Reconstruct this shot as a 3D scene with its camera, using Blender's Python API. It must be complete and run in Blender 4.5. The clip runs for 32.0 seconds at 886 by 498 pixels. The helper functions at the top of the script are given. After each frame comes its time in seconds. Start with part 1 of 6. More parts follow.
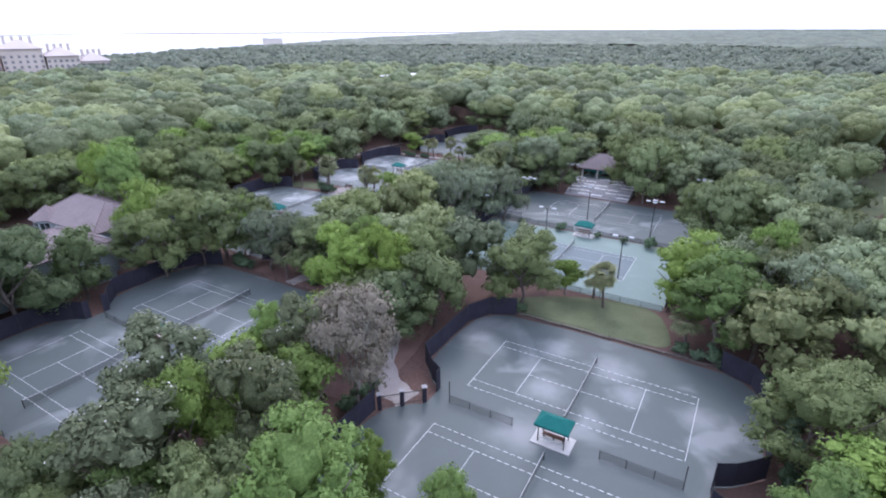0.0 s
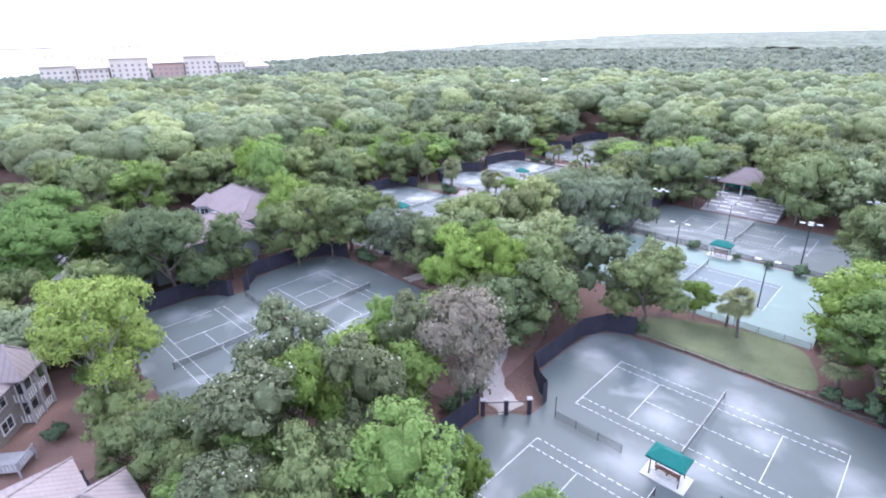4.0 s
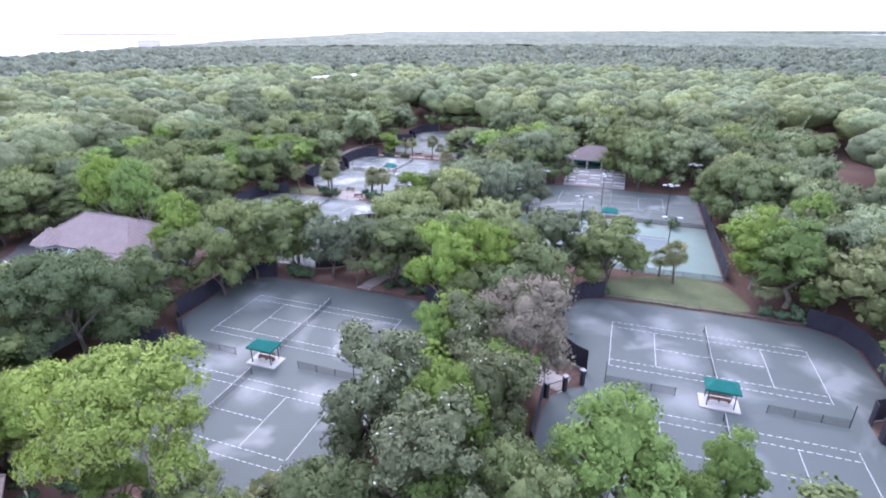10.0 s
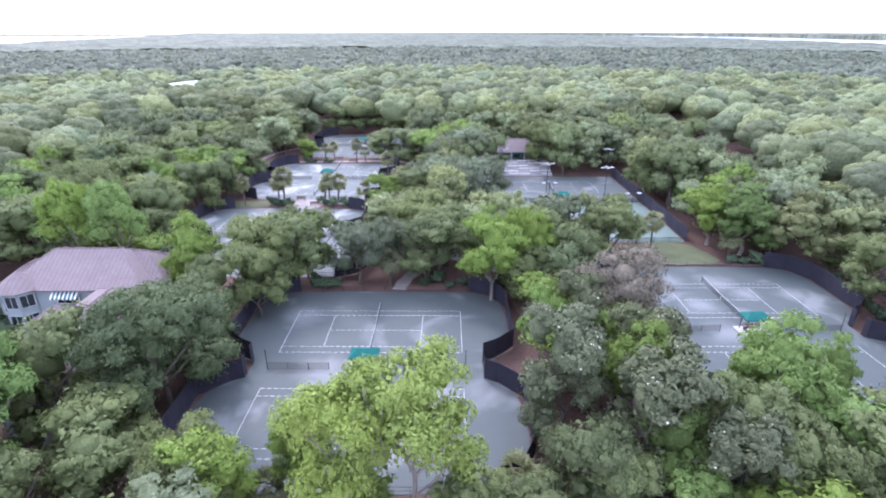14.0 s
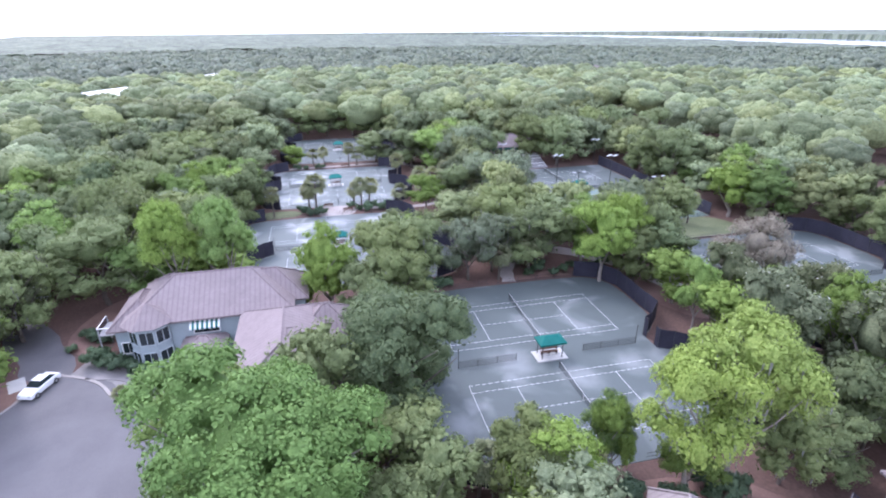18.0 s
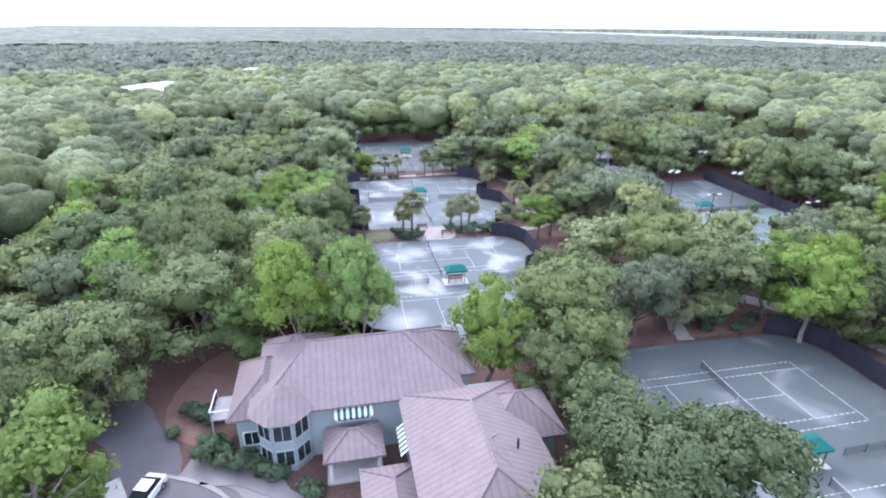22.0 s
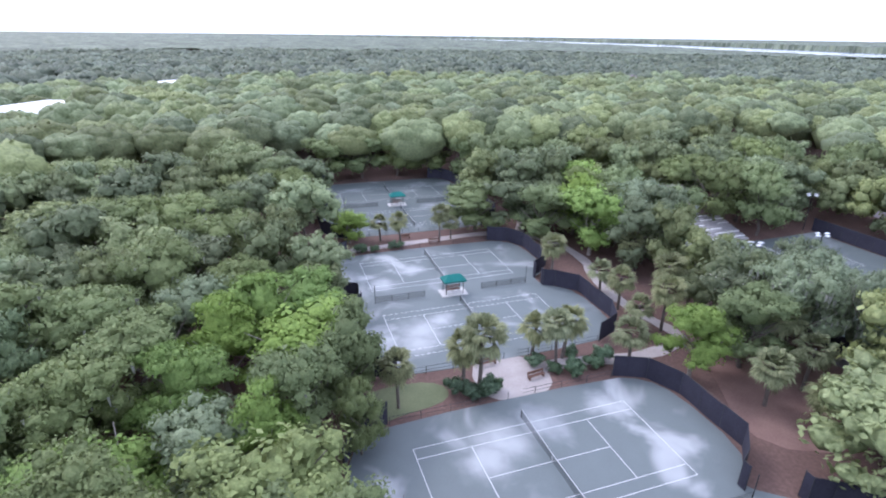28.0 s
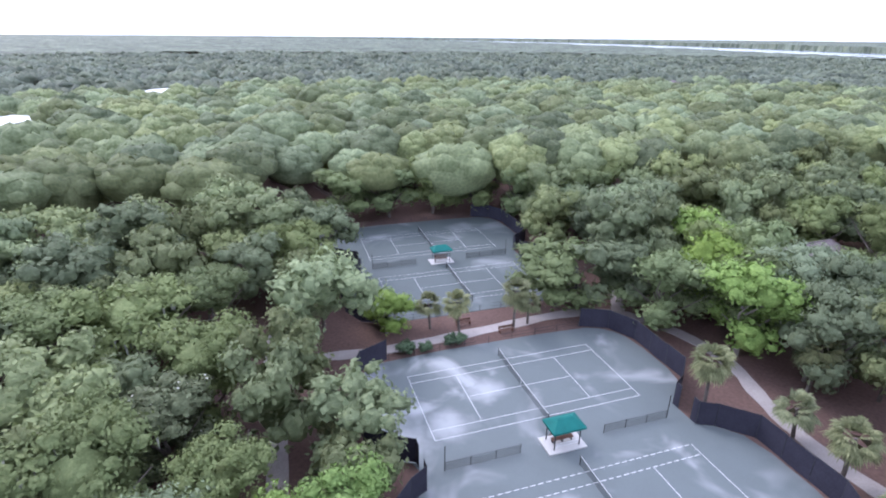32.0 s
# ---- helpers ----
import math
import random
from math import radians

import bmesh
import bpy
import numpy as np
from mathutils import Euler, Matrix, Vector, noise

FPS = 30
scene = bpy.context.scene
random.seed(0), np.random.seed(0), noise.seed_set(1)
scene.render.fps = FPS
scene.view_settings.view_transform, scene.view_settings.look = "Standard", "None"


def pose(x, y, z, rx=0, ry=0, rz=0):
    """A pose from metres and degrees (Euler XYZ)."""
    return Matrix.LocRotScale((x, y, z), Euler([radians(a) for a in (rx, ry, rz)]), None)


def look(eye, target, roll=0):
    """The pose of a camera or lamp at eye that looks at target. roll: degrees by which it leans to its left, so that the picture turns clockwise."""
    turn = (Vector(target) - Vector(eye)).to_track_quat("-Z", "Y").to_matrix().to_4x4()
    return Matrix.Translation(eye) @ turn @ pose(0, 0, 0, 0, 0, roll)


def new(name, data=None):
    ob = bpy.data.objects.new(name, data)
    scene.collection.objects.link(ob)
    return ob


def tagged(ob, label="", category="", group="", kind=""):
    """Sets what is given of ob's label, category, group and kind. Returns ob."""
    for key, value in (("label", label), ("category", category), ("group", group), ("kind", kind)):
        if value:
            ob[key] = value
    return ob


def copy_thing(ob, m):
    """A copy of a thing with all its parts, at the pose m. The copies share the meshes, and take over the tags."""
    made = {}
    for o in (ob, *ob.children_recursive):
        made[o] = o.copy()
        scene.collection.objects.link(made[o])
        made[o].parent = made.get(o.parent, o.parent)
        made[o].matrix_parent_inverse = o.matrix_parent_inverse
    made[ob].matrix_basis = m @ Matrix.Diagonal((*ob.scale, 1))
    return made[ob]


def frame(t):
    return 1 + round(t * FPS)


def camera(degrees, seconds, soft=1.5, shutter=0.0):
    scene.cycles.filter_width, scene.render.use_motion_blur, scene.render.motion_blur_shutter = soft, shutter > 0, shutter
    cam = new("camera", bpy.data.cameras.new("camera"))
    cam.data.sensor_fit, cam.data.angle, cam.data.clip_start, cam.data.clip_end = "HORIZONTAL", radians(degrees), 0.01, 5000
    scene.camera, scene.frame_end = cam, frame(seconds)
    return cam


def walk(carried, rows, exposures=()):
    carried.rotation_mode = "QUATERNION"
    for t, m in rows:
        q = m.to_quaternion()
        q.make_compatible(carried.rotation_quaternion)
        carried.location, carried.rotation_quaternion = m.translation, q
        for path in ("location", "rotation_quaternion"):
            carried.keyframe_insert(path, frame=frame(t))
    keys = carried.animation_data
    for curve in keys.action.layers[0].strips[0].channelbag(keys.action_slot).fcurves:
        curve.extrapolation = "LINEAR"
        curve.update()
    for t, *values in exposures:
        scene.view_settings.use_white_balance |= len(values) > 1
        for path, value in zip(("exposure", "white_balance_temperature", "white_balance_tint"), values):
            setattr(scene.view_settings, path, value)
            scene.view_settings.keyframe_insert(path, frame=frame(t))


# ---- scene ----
cam = camera(79.81, 32.0, soft=2.0)
PATH = [
    (0, (11.69, -51.16, 38.90), (2.34, -35.26, 31.18), -0.24),
    (0.5, (11.63, -50.89, 38.83), (1.13, -35.63, 31.29), -0.04),
    (1, (11.58, -50.70, 38.78), (0.03, -36.20, 31.27), -0.12),
    (1.5, (11.56, -50.59, 38.76), (-1.11, -37.07, 31.23), -0.30),
    (2, (11.55, -50.53, 38.75), (-1.88, -37.77, 31.20), -0.50),
    (2.5, (11.54, -50.49, 38.74), (-2.43, -38.33, 31.19), -0.61),
    (3, (11.53, -50.47, 38.73), (-2.54, -38.44, 31.16), -0.60),
    (3.5, (11.54, -50.50, 38.74), (-2.04, -37.91, 31.17), -0.69),
    (4, (11.55, -50.55, 38.75), (-1.37, -37.26, 31.24), -1.09),
    (4.5, (11.57, -50.64, 38.77), (-0.63, -36.68, 31.28), -1.68),
    (6.5, (4.06, -53.71, 38.65), (-5.69, -38.04, 30.94), -0.81),
    (7, (1.81, -54.94, 38.58), (-7.85, -39.24, 30.82), -0.54),
    (7.5, (-0.49, -56.21, 38.50), (-10.08, -40.45, 30.76), -0.51),
    (8, (-2.88, -57.56, 38.41), (-12.39, -41.75, 30.70), -0.39),
    (8.5, (-5.39, -59.01, 38.35), (-14.63, -43.04, 30.64), -0.33),
    (9, (-8.01, -60.55, 38.32), (-16.20, -44.01, 30.60), -0.06),
    (9.5, (-10.80, -62.19, 38.32), (-17.49, -44.99, 30.61), -0.02),
    (10, (-13.71, -63.82, 38.36), (-19.61, -46.33, 30.67), -0.16),
    (10.5, (-16.76, -65.30, 38.44), (-21.94, -47.57, 30.77), -0.21),
    (11, (-19.96, -66.62, 38.55), (-24.71, -48.78, 30.86), -0.10),
    (11.5, (-23.33, -67.80, 38.67), (-27.76, -49.87, 30.99), -0.08),
    (12, (-26.90, -68.88, 38.77), (-31.17, -50.91, 31.10), -0.22),
    (12.5, (-30.65, -69.99, 38.83), (-34.84, -52.01, 31.15), -0.07),
    (13, (-34.53, -71.05, 38.85), (-38.44, -53.01, 31.15), 0.29),
    (13.5, (-38.52, -72.04, 38.82), (-40.61, -53.69, 31.17), 0.29),
    (15.5, (-57.59, -73.35, 38.62), (-53.83, -55.26, 30.95), -0.22),
    (16, (-62.18, -73.21, 38.62), (-58.17, -55.17, 30.97), -0.10),
    (16.5, (-66.70, -72.98, 38.66), (-62.63, -54.96, 31.00), 0.14),
    (17, (-71.10, -72.62, 38.76), (-67.07, -54.60, 31.10), -0.45),
    (17.5, (-75.22, -72.08, 38.88), (-70.96, -54.10, 31.22), -0.68),
    (18, (-78.96, -71.24, 38.99), (-74.72, -53.26, 31.33), -0.48),
    (18.5, (-82.27, -69.98, 39.06), (-78.01, -52.01, 31.37), -0.30),
    (19, (-85.16, -68.19, 39.09), (-80.90, -50.24, 31.38), -0.19),
    (19.5, (-87.62, -65.91, 39.09), (-83.36, -47.96, 31.37), -0.22),
    (20, (-89.70, -63.20, 39.07), (-85.17, -45.31, 31.38), -0.21),
    (20.5, (-91.43, -60.10, 39.07), (-86.77, -42.23, 31.40), -0.20),
    (21, (-92.92, -56.76, 39.12), (-88.66, -38.81, 31.39), -0.04),
    (21.5, (-94.08, -53.10, 39.10), (-89.99, -35.12, 31.36), 0.18),
    (22, (-95.03, -49.26, 39.04), (-91.17, -31.25, 31.23), 0.39),
    (22.5, (-95.68, -45.26, 38.78), (-91.99, -27.22, 30.98), 0.23),
    (23, (-96.39, -41.17, 38.40), (-92.07, -23.25, 30.65), 0.49),
    (23.5, (-97.17, -36.99, 38.14), (-92.16, -19.23, 30.43), 0.50),
    (24, (-97.95, -32.81, 38.02), (-92.77, -15.09, 30.33), 0.57),
    (24.5, (-98.72, -28.55, 37.97), (-93.49, -10.84, 30.29), 0.64),
    (25, (-99.34, -24.12, 37.83), (-94.10, -6.40, 30.18), 0.71),
    (25.5, (-99.76, -19.58, 37.69), (-94.54, -1.85, 30.05), 0.66),
    (27.5, (-100.72, -1.05, 37.09), (-94.73, 16.46, 29.52), 0.80),
    (28, (-100.96, 3.33, 36.98), (-94.76, 20.79, 29.43), 0.69),
    (28.5, (-101.16, 7.58, 36.99), (-94.92, 25.02, 29.44), 0.60),
    (29, (-101.29, 11.80, 37.05), (-95.05, 29.24, 29.50), 0.56),
    (29.5, (-101.31, 16.13, 37.12), (-95.09, 33.56, 29.56), 0.56),
    (30, (-101.15, 20.36, 37.15), (-94.95, 37.80, 29.58), 0.56),
    (30.5, (-100.84, 24.50, 37.13), (-94.67, 41.95, 29.54), 0.53),
    (31, (-100.49, 28.59, 37.09), (-94.35, 46.05, 29.52), 0.44),
    (31.5, (-100.13, 32.65, 37.04), (-94.00, 50.14, 29.51), 0.42),
    (32, (-99.76, 36.73, 36.99), (-93.63, 54.23, 29.49), 0.50),
]
walk(cam, [(t, look(eye, target, roll)) for t, eye, target, roll in PATH], exposures=[(t, e, 5620, tint) for t, e, tint in ((0.0, 0.0, 19), (0.6, 0.1, 19), (2.0, 0.69, 19.5), (3.0, 0.76, 18.5), (4.5, 0.72, 18), (7.0, 0.49, 20), (9.0, 0.55, 22), (12.0, 0.46, 24), (13.0, 0.54, 24), (16.0, 0.6, 22), (18.0, 0.58, 21), (20.0, 0.66, 20), (22.0, 0.58, 18), (25.0, 0.22, 16.5), (28.0, 0.23, 18.5), (32.0, 0.26, 19.5))])

# ---- light: bright thin overcast, a veiled sun ahead to the left ----
world = bpy.data.worlds.new("sky")
scene.world = world
world.use_nodes = True
wn, wl = world.node_tree.nodes, world.node_tree.links
sky = wn.new("ShaderNodeTexSky")
sky.sky_type, sky.sun_disc = "NISHITA", False
sky.sun_elevation, sky.sun_rotation = radians(48), radians(-28)
sky.dust_density, sky.air_density = 4.0, 1.0
cloud = wn.new("ShaderNodeMix")
cloud.data_type, cloud.blend_type = "RGBA", "MIX"
cloud.inputs[0].default_value = 0.72
cloud.inputs[7].default_value = (9.1, 9.5, 10.6, 1)
wl.new(sky.outputs[0], cloud.inputs[6])
wl.new(cloud.outputs[2], wn["Background"].inputs["Color"])
wn["Background"].inputs["Strength"].default_value = 0.215

SUN_FROM = Vector((-0.47, 0.88, 1.05))
sun = new("sun", bpy.data.lights.new("sun", "SUN"))
sun.data.energy, sun.data.angle, sun.data.color = 1.3, radians(14), (1.0, 0.95, 0.88)
sun.matrix_world = look(SUN_FROM * 100, (0, 0, 0))

# ---- materials ----
def material(name, color, color2=None, rough=0.8, scale=1.0, fine=20.0, bump=0.0, spec=0.3, metal=0.0, per_object=0.0, blotch=0.5):
    """A surface of two tones, mottled at a coarse and a fine scale (per metre), with fine relief."""
    m = bpy.data.materials.new(name)
    m.use_nodes = True
    n, k = m.node_tree.nodes, m.node_tree.links
    b = n["Principled BSDF"]
    b.inputs["Roughness"].default_value, b.inputs["Metallic"].default_value = rough, metal
    b.inputs["Specular IOR Level"].default_value = spec
    geo = n.new("ShaderNodeTexCoord")
    big, small = n.new("ShaderNodeTexNoise"), n.new("ShaderNodeTexNoise")
    big.inputs["Scale"].default_value, big.inputs["Detail"].default_value = scale, 5
    small.inputs["Scale"].default_value, small.inputs["Detail"].default_value = fine, 3
    for t in (big, small):
        k.new(geo.outputs["Object"], t.inputs["Vector"])
    add = n.new("ShaderNodeMath")
    add.operation = "MULTIPLY_ADD"
    add.inputs[1].default_value = 0.5
    k.new(small.outputs[0], add.inputs[0])
    scaled = n.new("ShaderNodeMath")
    scaled.operation, scaled.inputs[1].default_value = "MULTIPLY", blotch
    k.new(big.outputs[0], scaled.inputs[0])
    k.new(scaled.outputs[0], add.inputs[2])
    ramp = n.new("ShaderNodeValToRGB")
    ramp.color_ramp.elements[0].position, ramp.color_ramp.elements[1].position = 0.3, 0.72
    c2 = color2 or tuple(v * 1.35 for v in color)
    ramp.color_ramp.elements[0].color, ramp.color_ramp.elements[1].color = (*color, 1), (*c2, 1)
    k.new(add.outputs[0], ramp.inputs[0])
    out = ramp.outputs[0]
    if per_object:
        info, hsv, rng = n.new("ShaderNodeObjectInfo"), n.new("ShaderNodeHueSaturation"), n.new("ShaderNodeMapRange")
        rng.inputs[3].default_value, rng.inputs[4].default_value = 1 - per_object, 1 + per_object
        k.new(info.outputs["Random"], rng.inputs[0])
        k.new(rng.outputs[0], hsv.inputs["Value"])
        k.new(out, hsv.inputs["Color"])
        out = hsv.outputs[0]
    k.new(out, b.inputs["Base Color"])
    if bump:
        bp = n.new("ShaderNodeBump")
        bp.inputs["Strength"].default_value, bp.inputs["Distance"].default_value = 0.6, bump
        k.new(small.outputs[0], bp.inputs["Height"])
        k.new(bp.outputs[0], b.inputs["Normal"])
    return m


def leaf_material(name, dark, light, per_tree=0.25, attribute=False, glow=0.3):
    """Foliage: tone by leaf and by tree, some light let through."""
    m = bpy.data.materials.new(name)
    m.use_nodes = True
    n, k = m.node_tree.nodes, m.node_tree.links
    b, out = n["Principled BSDF"], n["Material Output"]
    b.inputs["Roughness"].default_value, b.inputs["Specular IOR Level"].default_value = 0.62, 0.25
    geo = n.new("ShaderNodeNewGeometry")
    mix = n.new("ShaderNodeMix")
    mix.data_type = "RGBA"
    mix.inputs[6].default_value, mix.inputs[7].default_value = (*dark, 1), (*light, 1)
    pos, mott = n.new("ShaderNodeTexCoord"), n.new("ShaderNodeTexNoise")
    mott.inputs["Scale"].default_value, mott.inputs["Detail"].default_value = (1.6 if attribute else 5.5), 4.0
    k.new(pos.outputs["Object"], mott.inputs["Vector"])
    lift, both = n.new("ShaderNodeMapRange"), n.new("ShaderNodeMath")
    lift.inputs[1].default_value, lift.inputs[2].default_value = 0.36, 0.64
    lift.inputs[4].default_value = 0.5
    k.new(mott.outputs[0], lift.inputs[0])
    both.operation, both.inputs[1].default_value = "MULTIPLY_ADD", 0.52
    k.new(geo.outputs["Random Per Island"], both.inputs[0])
    k.new(lift.outputs[0], both.inputs[2])
    k.new(both.outputs[0], mix.inputs[0])
    hsv = n.new("ShaderNodeHueSaturation")
    if attribute:
        att = n.new("ShaderNodeAttribute")
        att.attribute_name = "tint"
        rnd = att.outputs["Fac"]
    else:
        rnd = n.new("ShaderNodeObjectInfo").outputs["Random"]
    val, hue, sat = n.new("ShaderNodeMapRange"), n.new("ShaderNodeMapRange"), n.new("ShaderNodeMapRange")
    val.inputs[3].default_value, val.inputs[4].default_value = 1 - per_tree, 1 + per_tree
    hue.inputs[3].default_value, hue.inputs[4].default_value = (0.508, 0.474) if attribute else (0.508, 0.49)
    sat.inputs[3].default_value, sat.inputs[4].default_value = (0.86, 1.14) if attribute else (0.96, 1.12)
    wrap = n.new("ShaderNodeMath")
    wrap.operation = "FRACT"
    mul = n.new("ShaderNodeMath")
    mul.operation, mul.inputs[1].default_value = "MULTIPLY", 7.31
    k.new(rnd, mul.inputs[0])
    k.new(mul.outputs[0], wrap.inputs[0])
    k.new(rnd, val.inputs[0])
    k.new(wrap.outputs[0], hue.inputs[0])
    k.new(wrap.outputs[0], sat.inputs[0])
    k.new(val.outputs[0], hsv.inputs["Value"])
    k.new(hue.outputs[0], hsv.inputs["Hue"])
    k.new(sat.outputs[0], hsv.inputs["Saturation"])
    k.new(mix.outputs[2], hsv.inputs["Color"])
    k.new(hsv.outputs[0], b.inputs["Base Color"])
    relief, bp = n.new("ShaderNodeTexNoise"), n.new("ShaderNodeBump")
    relief.inputs["Scale"].default_value, relief.inputs["Detail"].default_value = (1.6 if attribute else 6.5), 4.0
    relief.inputs["Roughness"].default_value = 0.68
    k.new(pos.outputs["Object"], relief.inputs["Vector"])
    bp.inputs["Strength"].default_value, bp.inputs["Distance"].default_value = 0.7, (0.6 if attribute else 0.16)
    k.new(relief.outputs[0], bp.inputs["Height"])
    k.new(bp.outputs[0], b.inputs["Normal"])
    tr, sh = n.new("ShaderNodeBsdfTranslucent"), n.new("ShaderNodeMixShader")
    k.new(hsv.outputs[0], tr.inputs["Color"])
    sh.inputs[0].default_value = glow
    k.new(b.outputs[0], sh.inputs[1])
    k.new(tr.outputs[0], sh.inputs[2])
    k.new(sh.outputs[0], out.inputs["Surface"])
    return m


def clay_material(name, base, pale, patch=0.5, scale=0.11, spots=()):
    """Rolled clay: fine grain, dragged streaks, soft patches that are paler and slightly glossy."""
    m = material(name, base, tuple(v * 1.18 for v in base), 0.6, 0.35, 9.0, 0.004, 0.4)
    n, k = m.node_tree.nodes, m.node_tree.links
    b = n["Principled BSDF"]
    tone = b.inputs["Base Color"].links[0].from_socket
    geo = n.new("ShaderNodeNewGeometry")
    noise_a = n.new("ShaderNodeTexNoise")
    noise_a.inputs["Scale"].default_value, noise_a.inputs["Detail"].default_value = scale, 3.0
    noise_a.inputs["Distortion"].default_value = 0.6
    k.new(geo.outputs["Position"], noise_a.inputs["Vector"])
    rng = n.new("ShaderNodeMapRange")
    rng.interpolation_type = "SMOOTHSTEP"
    rng.inputs[1].default_value, rng.inputs[2].default_value = 0.53, 0.72
    rng.inputs[4].default_value = patch
    k.new(noise_a.outputs[0], rng.inputs[0])
    pale_mask = rng.outputs[0]
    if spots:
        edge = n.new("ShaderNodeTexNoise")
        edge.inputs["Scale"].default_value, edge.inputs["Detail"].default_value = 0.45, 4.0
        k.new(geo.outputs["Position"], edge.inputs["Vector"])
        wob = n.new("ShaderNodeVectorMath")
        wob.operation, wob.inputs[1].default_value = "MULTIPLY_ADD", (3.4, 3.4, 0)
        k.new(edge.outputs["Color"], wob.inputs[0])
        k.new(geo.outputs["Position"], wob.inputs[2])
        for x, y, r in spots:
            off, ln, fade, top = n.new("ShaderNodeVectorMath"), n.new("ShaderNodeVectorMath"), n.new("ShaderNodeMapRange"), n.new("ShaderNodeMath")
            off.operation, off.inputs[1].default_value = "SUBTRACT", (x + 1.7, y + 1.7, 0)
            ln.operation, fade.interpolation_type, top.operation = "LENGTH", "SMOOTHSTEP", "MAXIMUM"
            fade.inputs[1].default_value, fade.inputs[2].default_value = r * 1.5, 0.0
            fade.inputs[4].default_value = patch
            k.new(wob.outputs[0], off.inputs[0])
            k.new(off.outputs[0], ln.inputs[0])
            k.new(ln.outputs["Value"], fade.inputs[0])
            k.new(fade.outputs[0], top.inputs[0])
            k.new(pale_mask, top.inputs[1])
            pale_mask = top.outputs[0]
    mix = n.new("ShaderNodeMix")
    mix.data_type = "RGBA"
    mix.inputs[7].default_value = (*pale, 1)
    k.new(pale_mask, mix.inputs[0])
    k.new(tone, mix.inputs[6])
    k.new(mix.outputs[2], b.inputs["Base Color"])
    rr = n.new("ShaderNodeMapRange")
    rr.inputs[3].default_value, rr.inputs[4].default_value = 0.62, 0.4
    k.new(pale_mask, rr.inputs[0])
    k.new(rr.outputs[0], b.inputs["Roughness"])
    return m


def shingle_material(name, base, light):
    """Asphalt shingle courses: rows that follow the height, tabs by cell, weathering."""
    m = material(name, base, light, 0.85, 0.5, 12.0, 0.0, 0.2)
    n, k = m.node_tree.nodes, m.node_tree.links
    b = n["Principled BSDF"]
    tone = b.inputs["Base Color"].links[0].from_socket
    co = n.new("ShaderNodeTexCoord")
    sep = n.new("ShaderNodeSeparateXYZ")
    k.new(co.outputs["Object"], sep.inputs[0])
    saw = n.new("ShaderNodeMath")
    saw.operation, saw.inputs[1].default_value = "MULTIPLY", 5.2
    k.new(sep.outputs["Z"], saw.inputs[0])
    fr = n.new("ShaderNodeMath")
    fr.operation = "FRACT"
    k.new(saw.outputs[0], fr.inputs[0])
    bp = n.new("ShaderNodeBump")
    bp.inputs["Strength"].default_value, bp.inputs["Distance"].default_value = 0.8, 0.05
    k.new(fr.outputs[0], bp.inputs["Height"])
    k.new(bp.outputs[0], b.inputs["Normal"])
    vor = n.new("ShaderNodeTexVoronoi")
    vor.inputs["Scale"].default_value = 2.6
    k.new(co.outputs["Object"], vor.inputs["Vector"])
    mix = n.new("ShaderNodeMix")
    mix.data_type, mix.blend_type = "RGBA", "OVERLAY"
    mix.inputs[0].default_value = 0.05
    k.new(tone, mix.inputs[6])
    tone_of = n.new("ShaderNodeSeparateColor")
    k.new(vor.outputs["Color"], tone_of.inputs[0])
    k.new(tone_of.outputs[0], mix.inputs[7])
    # seams down the slope of each face
    nrm, pick, seam, line, dark = n.new("ShaderNodeSeparateXYZ"), n.new("ShaderNodeMix"), n.new("ShaderNodeMath"), n.new("ShaderNodeMapRange"), n.new("ShaderNodeMix")
    k.new(co.outputs["Normal"], nrm.inputs[0])
    ab, cmp = [n.new("ShaderNodeMath") for _ in range(2)], n.new("ShaderNodeMath")
    for a, axis in zip(ab, "XY"):
        a.operation = "ABSOLUTE"
        k.new(nrm.outputs[axis], a.inputs[0])
    cmp.operation = "GREATER_THAN"
    k.new(ab[0].outputs[0], cmp.inputs[0])
    k.new(ab[1].outputs[0], cmp.inputs[1])
    k.new(cmp.outputs[0], pick.inputs[0])
    k.new(sep.outputs["X"], pick.inputs[2])
    k.new(sep.outputs["Y"], pick.inputs[3])
    seam.operation, seam.inputs[1].default_value = "PINGPONG", 0.31
    k.new(pick.outputs[0], seam.inputs[0])
    line.inputs[1].default_value, line.inputs[2].default_value, line.inputs[3].default_value, line.inputs[4].default_value = 0.0, 0.14, 0.6, 0.0
    k.new(seam.outputs[0], line.inputs[0])
    dark.data_type, dark.blend_type = "RGBA", "MULTIPLY"
    dark.inputs[7].default_value = (0.72, 0.68, 0.7, 1)
    k.new(line.outputs[0], dark.inputs[0])
    k.new(mix.outputs[2], dark.inputs[6])
    k.new(dark.outputs[2], b.inputs["Base Color"])
    return m


